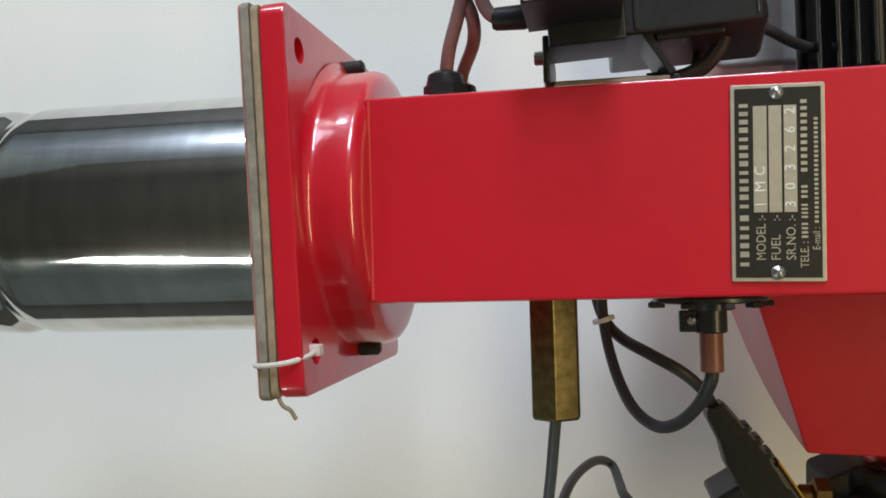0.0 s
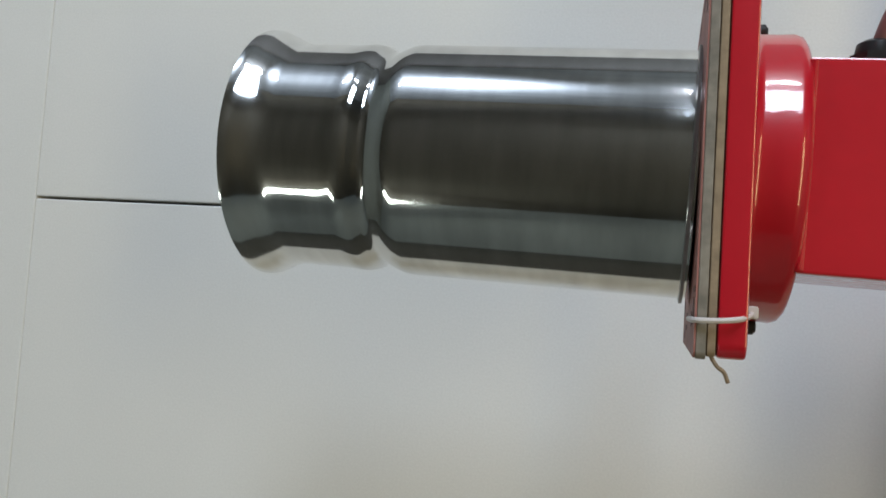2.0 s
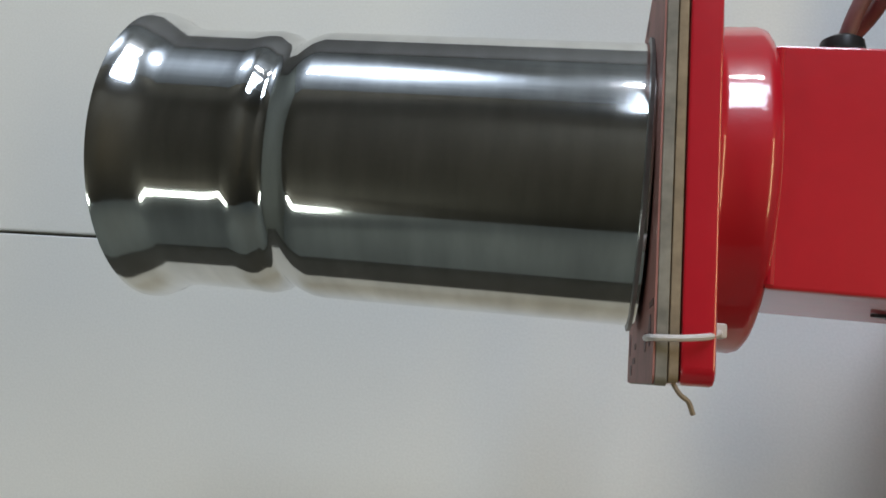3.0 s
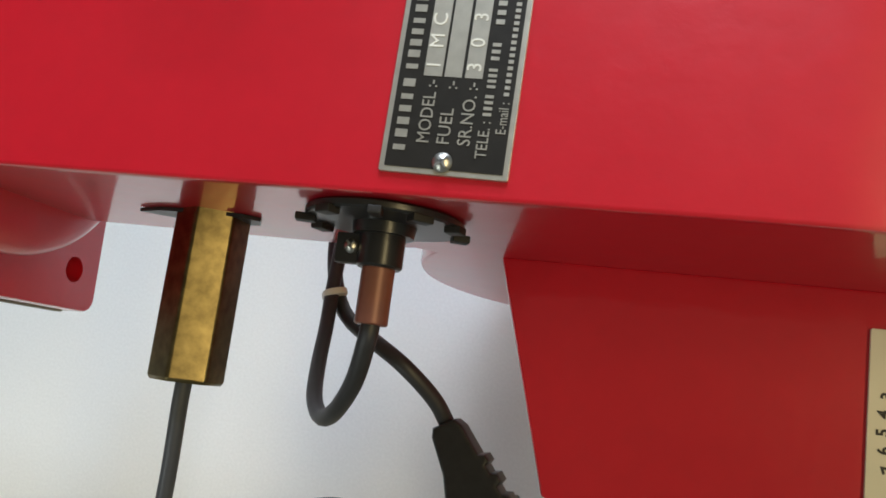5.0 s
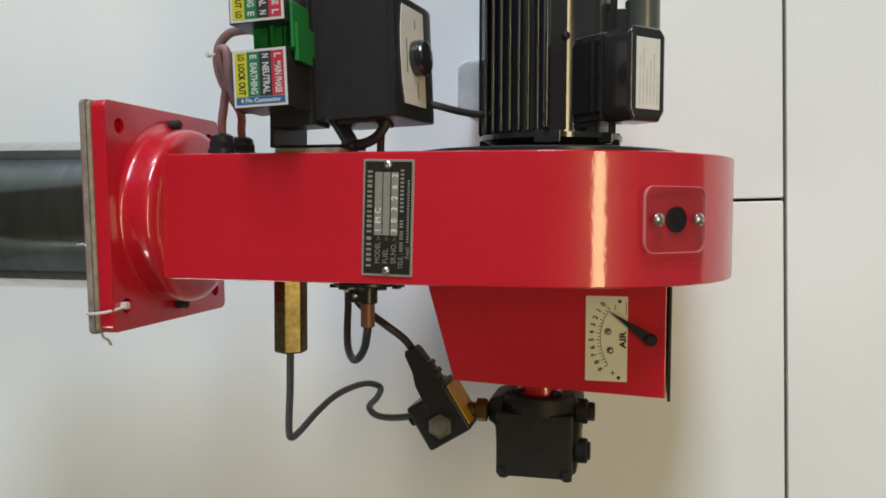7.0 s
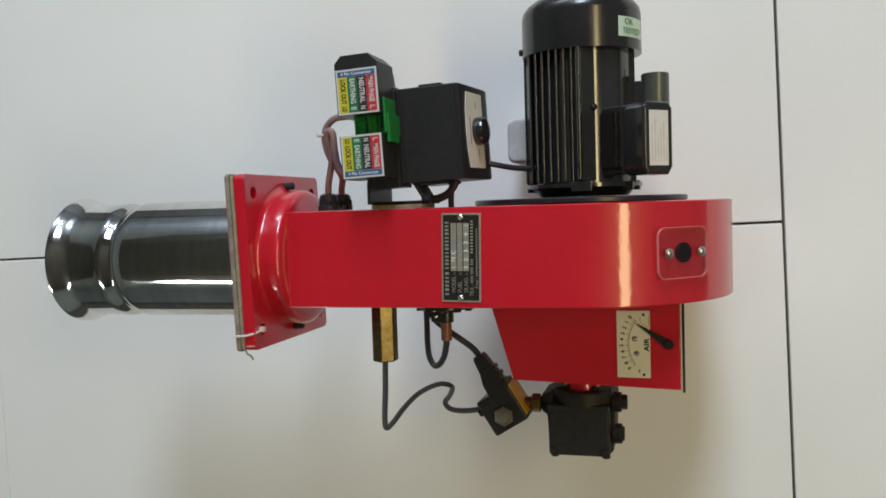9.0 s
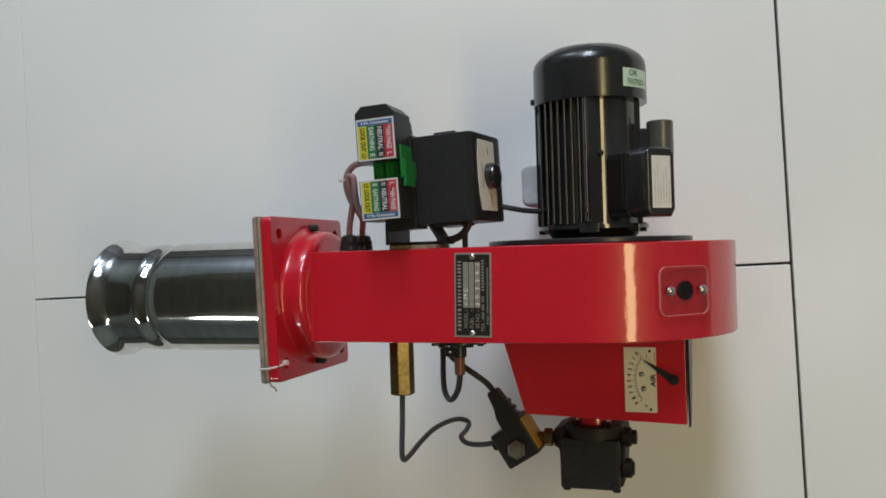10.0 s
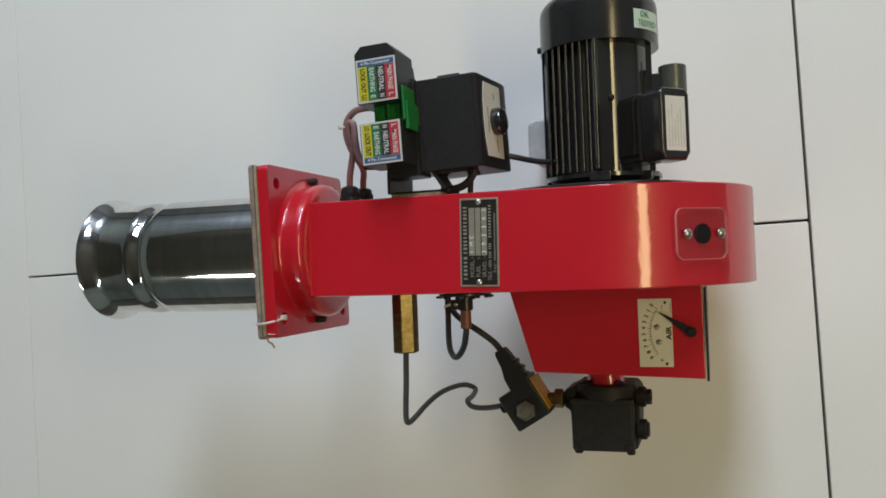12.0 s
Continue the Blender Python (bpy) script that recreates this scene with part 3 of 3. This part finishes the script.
# brass hexagon and capillary line
hexagon = turned(lathe([(-0.041, 0), (-0.041, 0.0117), (-0.0927, 0.0117), (-0.0940, 0.0105), (-0.0940, 0)], "y", (0, 0), 6), pose(0.0830, 0, 0.2285, 0, 30, 0))
long_edges = [e for e in hexagon.edges if abs(e.verts[0].co.y - e.verts[1].co.y) > 0.03]
bmesh.ops.bevel(hexagon, geom=long_edges, offset=0.0010, segments=2, affect="EDGES", profile=0.5)
part("hex_coupling", hexagon, BRASS, burner, "long brass hexagon coupling", angle=50)
part("gasket_washer", prism([(0.0580, 0.2310), (0.0680, 0.2355), (0.0820, 0.2370), (0.0960, 0.2350), (0.1000, 0.2310), (0.0970, 0.2240), (0.0840, 0.2200), (0.0700, 0.2230)], "y", -0.0424, -0.0412), BLACK, burner)
part("fuel_line", sweep([(0.0834, -0.0900, 0.2285), (0.0822, -0.0971, 0.2280), (0.0792, -0.1217, 0.2220), (0.0751, -0.1502, 0.2150), (0.0750, -0.1598, 0.2110), (0.0774, -0.1579, 0.2000), (0.0799, -0.1505, 0.1750), (0.0849, -0.1433, 0.1480), (0.0926, -0.1402, 0.1240), (0.1002, -0.1406, 0.1080), (0.1072, -0.1459, 0.0980), (0.1104, -0.1497, 0.1180), (0.1128, -0.1505, 0.1450), (0.1210, -0.1543, 0.1550), (0.1365, -0.1539, 0.1620), (0.1544, -0.1501, 0.1660), (0.1640, -0.1440, 0.1660)], 0.0026, 12), GREY_CABLE, burner, "thin grey fuel line bent in a zigzag")

# flame probe with clamp and cable loop
PZX, PZZ = 0.1458, 0.2490
probe = part("probe_flange", lathe([(-0.0412, 0), (-0.0412, 0.0215), (-0.0418, 0.0222), (-0.0432, 0.0222), (-0.0438, 0.0215), (-0.0440, 0.0090), (-0.0470, 0.0085), (-0.0470, 0)], "y", (PZX, PZZ), 48), BLACK_BRACKET, burner, "black round probe flange")
for a, w, reach in ((12, 0.0022, 0.0016), (48, 0.0030, 0.0010), (80, 0.0018, 0.0022), (118, 0.0026, 0.0012), (165, 0.0022, 0.0024), (196, 0.0030, 0.0010), (338, 0.0024, 0.0018)):
    tab = box(0.0190, 0.0222 + reach, -0.0455, -0.0434, -w, w, 0.0004)
    part("flange_tab", turned(tab, Matrix.Translation((PZX, 0, PZZ)) @ Matrix.Rotation(radians(-a), 4, "Y")), BLACK_CAST, probe, "bent dark metal tab")
part("probe_collar", rod("y", (PZX, PZZ), 0.0064, -0.0560, -0.0440, 0.0006, 28), BLACK_BRACKET, probe)
part("clamp_tab", box(0.1335, 0.1420, -0.0555, -0.0470, 0.2485, 0.2520, 0.0006), BLACK_BRACKET, probe)
dome_screw(probe, 0.1382, -0.0508, 0.2520, 0.0021, 0.0016)
part("probe_sleeve", rod("y", (PZX, PZZ), 0.0046, -0.0715, -0.0550, 0.0004, 24), COPPER, probe, "brown sleeve")
part("probe_cable", sweep([(PZX, -0.0700, 0.2490), (0.1450, -0.0760, 0.2480), (0.1405, -0.0870, 0.2400), (0.1330, -0.0960, 0.2300), (0.1250, -0.0990, 0.2190), (0.1165, -0.0940, 0.2050), (0.1105, -0.0830, 0.1900), (0.1065, -0.0690, 0.1770), (0.1045, -0.0560, 0.1710), (0.1040, -0.0420, 0.1680), (0.1050, -0.0200, 0.1680), (0.1080, 0.0200, 0.1700)], 0.0027, 12), RUBBER, burner, "black rubber cable loop")
part("coil_cable", sweep([(0.1000, 0.0200, 0.1640), (0.1000, -0.0200, 0.1640), (0.1010, -0.0420, 0.1640), (0.1050, -0.0560, 0.1650), (0.1130, -0.0650, 0.1720), (0.1260, -0.0720, 0.1820), (0.1400, -0.0800, 0.1860), (0.1500, -0.0895, 0.1790), (0.1545, -0.0970, 0.1735), (0.1570, -0.1015, 0.1730)], 0.0029, 12), RUBBER, burner, "black rubber cable")
part("cable_strap", turned(prism(rounded(-0.0046, 0.0046, -0.0066, 0.0066, 0.0040), "y", -0.0012, 0.0012, 0.0003), pose(0.1045, -0.0560, 0.1680, 0, 25, 18)), LABEL_GREY, burner, "grey nylon cable strap")

# ---- motor ----
motor = part("motor", rod("y", (MX, MZ), 0.0455, 0.052, 0.185, 0.001, 64), BLACK_GLOSS, burner, "black finned electric motor")
part("mounting_disc", lathe([(0.0412, 0), (0.0412, 0.0955), (0.0422, 0.0965), (0.0452, 0.0965), (0.0462, 0.0955), (0.0462, 0)], "y", (MX - 0.005, MZ), 96), BLACK_BRACKET, motor)
part("end_shield", lathe([(0.0470, 0), (0.0470, 0.040), (0.052, 0.044), (0.055, 0.0525), (0.0585, 0.0525), (0.0590, 0)], "y", (MX, MZ), 64), BLACK_GLOSS, motor)
for k in range(15):
    x = -0.0500 + 0.0066 * k
    h = math.sqrt(max(0.0525 ** 2 - x * x, 0.0001))
    top = h if x < 0.003 else (0.010 if x < 0.040 else -0.004)     # the flat pad takes the upper side beyond the crown
    part("fin", box(MX + x - 0.0011, MX + x + 0.0011, 0.0595, 0.1750, MZ - h, MZ + top, 0.0010, 3), BLACK_GLOSS, motor)
for sx in (-1, 1):
    part("shield_lug", box(MX + sx * 0.047 - 0.004, MX + sx * 0.047 + 0.004, 0.0515, 0.0600, MZ - 0.006, MZ + 0.012, 0.001), BLACK_GLOSS, motor)
part("shield_lug", box(MX - 0.006, MX + 0.012, 0.0510, 0.0600, MZ + 0.044, MZ + 0.0530, 0.001), BLACK_GLOSS, motor)
part("shield_lug", box(MX + 0.036, MX + 0.046, 0.0515, 0.0590, MZ + 0.024, MZ + 0.034, 0.001), BLACK_GLOSS, motor)
cover = [(0.1740, 0.0522), (0.1745, 0.0538), (0.2085, 0.0536), (0.2140, 0.0526), (0.2190, 0.0490), (0.2235, 0.0430), (0.2262, 0.0375), (0.2278, 0.0310), (0.2285, 0.0200), (0.2287, 0.0)]
part("fan_cover", lathe([(0.1740, 0)] + cover, "y", (MX, MZ), 72), COVER_BLACK, motor, "glossy black domed fan cover", angle=60)
part("cover_screw", rod("x", (0.1815, MZ + 0.006), 0.0030, MX - 0.0565, MX - 0.0530, 0.0004, 12), BLACK_CAST, motor)
MOT = Matrix.Translation((MX, 0, MZ)) @ Matrix.Rotation(radians(-45), 4, "Y")   # local x points out of the pad
part("stator_pad", turned(box(0.015, 0.0410, 0.0600, 0.1745, -0.0270, 0.0365, 0.0010), MOT), BLACK_BRACKET, motor)
part("pad_lip", turned(box(0.0385, 0.0425, 0.0605, 0.1740, 0.0345, 0.0385, 0.0012, 3), MOT), BLACK_MIRROR, motor, "glossy raised lip along the pad")
part("pad_screw", turned(rod("x", (0.1235, 0.0215), 0.0028, 0.0405, 0.0440, 0.0008, 16), MOT), BLACK_CAST, motor)
part("pad_rib", turned(box(0.0405, 0.0440, 0.1290, 0.1570, -0.0130, -0.0105, 0.0006), MOT), BLACK_CAST, motor)
part("terminal_base", turned(box(0.0408, 0.0715, 0.0640, 0.1220, -0.0150, 0.0150, 0.0016, 3), MOT), BLACK_GLOSS, motor)
part("side_cover", turned(box(0.0440, 0.0700, 0.0700, 0.1175, 0.0145, 0.0165, 0.0008), MOT), BLACK_MIRROR, motor, "glossy black side cover of the terminal box")
lid_bm = prism([(0.0690, -0.0160), (0.1175, -0.0160), (0.1225, -0.0115), (0.1225, 0.0115), (0.1175, 0.0160), (0.0690, 0.0160), (0.0625, 0.0115), (0.0625, -0.0115)], "x", 0.0712, 0.0975, 0.0030, 3)
part("terminal_lid", turned(lid_bm, MOT), BLACK_GLOSS, motor, "black terminal box lid")
part("lid_seam", turned(box(0.0708, 0.0716, 0.0650, 0.1200, -0.0155, 0.0166, 0.0003), MOT), BLACK_CAST, motor)
part("rating_label", turned(box(0.0974, 0.0977, 0.0700, 0.1150, -0.0100, 0.0108), MOT), LABEL_PALE, motor, "pale printed rating label")
for k in range(6):
    part("print_bar", turned(box(0.0976, 0.0978, 0.0730, 0.0730 + 0.02 + 0.0025 * ((k * 5) % 7), -0.0085 + 0.0031 * k, -0.0073 + 0.0031 * k), MOT), LABEL_GREY, motor)
part("cable_gland", rod("y", (0.3180, 0.150), 0.0122, 0.1210, 0.1540, 0.0008, 36), STUB, motor, "dark grey metal gland stub")
part("gland_bracket", box(0.2960, 0.3120, 0.1240, 0.1480, 0.144, 0.156, 0.001), BLACK_BRACKET, motor)


def cover_sticker():
    bm = bmesh.new()
    r = 0.0541
    grid = [[bm.verts.new((MX + r * math.sin(radians(a)), y, MZ + r * math.cos(radians(a)))) for y in (0.1835, 0.2005)] for a in range(42, 84, 3)]
    for p, q in zip(grid, grid[1:]):
        bm.faces.new((p[0], p[1], q[1], q[0]))
    return bm


part("sticker", cover_sticker(), PALE_GREEN, motor, "pale green test sticker")
for a, text, y, s in ((55, "OK", 0.1962, 0.0078), (58, "TESTED", 0.1882, 0.0072)):
    m = Matrix.Translation((MX, y, MZ)) @ Matrix.Rotation(radians(a), 4, "Y") @ Matrix.Translation((0, 0, 0.0546))
    part("sticker_lettering", words(text, s, m), GREEN, motor)

# ---- burner control with plug connectors ----
control = part("control_box", prism([(0.1130, 0.195), (0.1130, 0.258), (0.1165, 0.262), (0.1690, 0.262), (0.1720, 0.258), (0.1790, 0.205), (0.1790, 0.195)], "y", 0.0605, 0.1390, 0.0018, 2), BLACK, burner, "black plastic burner control box")
part("box_ridge", box(0.1215, 0.1235, 0.0620, 0.1385, 0.2615, 0.2628, 0.0004), BLACK, control)
part("box_ridge", box(0.1672, 0.1682, 0.0630, 0.1370, 0.2617, 0.2626, 0.0003), BLACK_GLOSS, control)
part("box_cap", box(0.1360, 0.1560, 0.1380, 0.1412, 0.215, 0.258, 0.001), BLACK, control)
part("box_foot", box(0.1300, 0.1560, 0.0580, 0.0610, 0.215, 0.258, 0.001), BLACK, control)
FACE = Matrix.Translation((0.1757, 0.0998, 0.2310)) @ Matrix.Rotation(radians(90 - 7.4), 4, "Y")
label_poly = [(-0.0180, -0.0300), (0.0170, -0.0300), (0.0170, 0.0330), (-0.0180, 0.0330), (-0.0215, 0.0180), (-0.0225, 0.0015), (-0.0215, -0.0150)]
part("face_label", turned(prism(label_poly, "z", 0.0001, 0.0007), FACE), LABEL_PALE, control, "pale grey curved face label")
for v0, v1, u in ((-0.025, -0.014, 0.003), (0.02, 0.026, 0.001), (-0.010, 0.012, -0.014)):
    part("print_bar", turned(box(u, u + 0.0015, v0, v1, 0.0006, 0.0009), FACE), DULL, control)
part("reset_button", turned(lathe([(0, 0.0118), (0.006, 0.0118), (0.0085, 0.0108), (0.0095, 0.0085), (0.0095, 0)], "z", (0.002, 0.001), 40), FACE), BLACK_GLOSS, control, "round black reset button")
base = part("connector_base", prism([(0.0840, 0.0580), (0.0840, 0.1560), (0.0890, 0.1610), (0.1000, 0.1610), (0.1050, 0.1560), (0.1060, 0.1450), (0.1140, 0.1400), (0.1140, 0.0580)], "z", 0.238, 0.268, 0.0015), BLACK, burner, "black connector base")


def connector(y0, y1, strip_low):
    top = 0.3018
    body = part("connector_block", prism([(0.0765, y0), (0.0765, y1 - (0.006 if not strip_low else 0)), (0.0825, y1), (0.1055, y1), (0.1125, y1 - (0.007 if not strip_low else 0)), (0.1125, y0)], "z", 0.262, top, 0.0012), BLACK, burner, "black four-pin connector with coloured label")
    a, b = (y0 + 0.0005, y0 + 0.0345) if strip_low else (y0 + 0.0005, y0 + 0.0360)
    x0, x1 = 0.0778, 0.1122
    part("label_card", box(x0, x1, a, b, top - 0.0001, top + 0.0004), WHITE_PRINT, body, "white label card")
    z = top + 0.0005
    s0, s1 = (a + 0.0015, a + 0.0058) if strip_low else (b - 0.0058, b - 0.0015)
    part("blue_strip", box(x0 + 0.0015, x1 - 0.0015, s0, s1, z - 0.0002, z + 0.0001), BLUE, body)
    part("lettering", words("4 Pin Connector", 0.0034, pose((x0 + x1) / 2, (s0 + s1) / 2, z + 0.0002), bold=0.0001, width=0.026), WHITE_PRINT, body)
    c0, c1 = (s1 + 0.0003, b - 0.0015) if strip_low else (a + 0.0015, s0 - 0.0003)
    w = (x1 - x0 - 0.003) / 4
    for k, (mat, code, text, ink) in enumerate(((YELLOW, "LO", "LOCK OUT", INK), (GREEN, "E", "EARTHING", WHITE_PRINT), (DARK_PRINT, "N", "NEUTRAL", WHITE_PRINT), (RED_PRINT, "L", "MAIN PHASE", WHITE_PRINT))):
        u = x0 + 0.0015 + w * k
        part("colour_band", box(u, u + w - 0.0001, c0, c1, z - 0.0002, z + 0.0001), mat, body)
        span = c1 - c0
        word_y, code_y = (c0 + span * 0.40, c1 - span * 0.11) if strip_low else (c1 - span * 0.40, c0 + span * 0.11)
        part("lettering", words(text, 0.0058, DOWN(u + w / 2, word_y, z + 0.0002), bold=0.00014, width=span * 0.70), ink, body)
        part("code_letter", words(code, 0.0058, DOWN(u + w / 2, code_y, z + 0.0002), bold=0.00014, width=span * (0.14 if code == "LO" else 0.09)), ink, body)
    return body


lower_plug = connector(0.0660, 0.1005, True)
upper_plug = connector(0.1165, 0.1640, False)
part("terminal_strip", join(box(0.0835, 0.1060, 0.0990, 0.1180, 0.262, 0.2850, 0.001), box(0.0870, 0.0930, 0.1030, 0.1130, 0.284, 0.2865, 0.0006), box(0.0965, 0.0990, 0.1000, 0.1170, 0.284, 0.2890, 0.0006)), GREEN_CLIP, base, "green terminal strip")
part("green_clip", join(box(0.1050, 0.1150, 0.1000, 0.1165, 0.262, 0.2880, 0.001), box(0.1128, 0.1150, 0.1010, 0.1290, 0.270, 0.2960, 0.0008), box(0.1135, 0.1165, 0.0935, 0.1165, 0.270, 0.2930, 0.0008)), GREEN_CLIP, base)
# the whole control stands a little askew on its bracket
ASKEW = pose(0.0950, 0.1080, 0, 0, 0, 2.6) @ pose(-0.0950, -0.1080, 0)
for piece in (base, lower_plug, upper_plug):
    piece.matrix_local = ASKEW
control.matrix_local = pose(-0.0042, 0, 0) @ ASKEW
bracket = part("bracket", join(box(0.0835, 0.1370, 0.0445, 0.0475, 0.225, 0.252, 0.0008), box(0.0835, 0.0862, 0.0450, 0.0640, 0.205, 0.262, 0.0008), turned(box(-0.0015, 0.0015, -0.009, 0.010, 0.228, 0.258, 0.0005), pose(0.1290, 0.0545, 0, 0, 0, 32))), BLACK, burner, "black folded steel bracket")
part("bracket_screw", rod("x", (0.0590, 0.245), 0.0030, 0.0790, 0.0840, 0.0004, 12), STEEL, bracket)
part("packing_strip", box(0.0880, 0.1320, 0.0411, 0.0444, 0.225, 0.2640, 0.0004), GASKET, bracket)
for x, gz in ((0.0410, 0.2455), (0.0430, 0.2200)):
    part("cable_gland", join(lathe([(0.0412, 0), (0.0412, 0.0094), (0.0455, 0.0094), (0.0460, 0.0080), (0.0505, 0.0082), (0.0545, 0.0074), (0.0560, 0.0050), (0.0560, 0)], "y", (x, gz), 28), lathe([(0.0456, 0), (0.0456, 0.0096), (0.0500, 0.0096), (0.0500, 0)], "y", (x, gz), 6)), BLACK, burner, "black plastic cable gland")
part("ignition_wire", sweep([(0.0430, 0.0520, 0.220), (0.0460, 0.0600, 0.227), (0.0530, 0.0690, 0.241), (0.0545, 0.0765, 0.254), (0.0500, 0.0870, 0.260), (0.0480, 0.0990, 0.264), (0.0500, 0.1100, 0.266), (0.0570, 0.1170, 0.268), (0.0660, 0.1190, 0.270), (0.0840, 0.1190, 0.272)], 0.0029, 12), MAUVE, burner, "mauve insulated wire")
part("ignition_wire", sweep([(0.0410, 0.0520, 0.2455), (0.0440, 0.0640, 0.251), (0.0490, 0.0760, 0.257), (0.0530, 0.0880, 0.262), (0.0520, 0.1000, 0.267), (0.0530, 0.1075, 0.270), (0.0580, 0.1060, 0.271), (0.0590, 0.0920, 0.270), (0.0600, 0.0800, 0.267), (0.0640, 0.0730, 0.264), (0.0720, 0.0715, 0.263)], 0.0029, 12), MAUVE, burner, "mauve insulated wire")
part("wire_sleeve", lathe([(0.0640, 0), (0.0640, 0.0038), (0.0655, 0.0046), (0.0770, 0.0050), (0.0785, 0.0042), (0.0785, 0)], "x", (0.0716, 0.263), 20), BLACK, burner, "black strain relief sleeve")
part("wire_tag", join(box(0.0440, 0.0500, 0.1042, 0.1060, 0.2660, 0.2690, 0.0005), box(0.0425, 0.0445, 0.1035, 0.1067, 0.2655, 0.2700, 0.0005)), WHITE_PLASTIC, burner, "white nylon wire tie")
part("control_cable", sweep([(0.1560, 0.0640, 0.240), (0.1530, 0.0580, 0.239), (0.1470, 0.0520, 0.238), (0.1380, 0.0485, 0.238), (0.1250, 0.0480, 0.238)], 0.0034, 10), RUBBER, burner, "short black control cable")
part("control_cable", sweep([(0.1490, 0.0640, 0.226), (0.1470, 0.0560, 0.223), (0.1458, 0.0480, 0.221), (0.1455, 0.0405, 0.220)], 0.0026, 10), RUBBER, burner, "black control cable")
part("motor_cable", sweep([(0.1700, 0.0800, 0.200), (0.1820, 0.0770, 0.195), (0.1950, 0.0745, 0.180), (0.2080, 0.0740, 0.165), (0.2200, 0.0750, 0.155)], 0.0026, 12), RUBBER, burner, "black motor cable")

# ---- loose foam block beside the motor ----
block = link("foam_block", prism(rounded(0.171, 0.226, 0.083, 0.128, 0.008), "z", 0.0, 0.092, 0.004, 3), FOAM_BLOCK)
tagged(block, "small off-white foam block standing on foam sheet beside motor", "foam block")
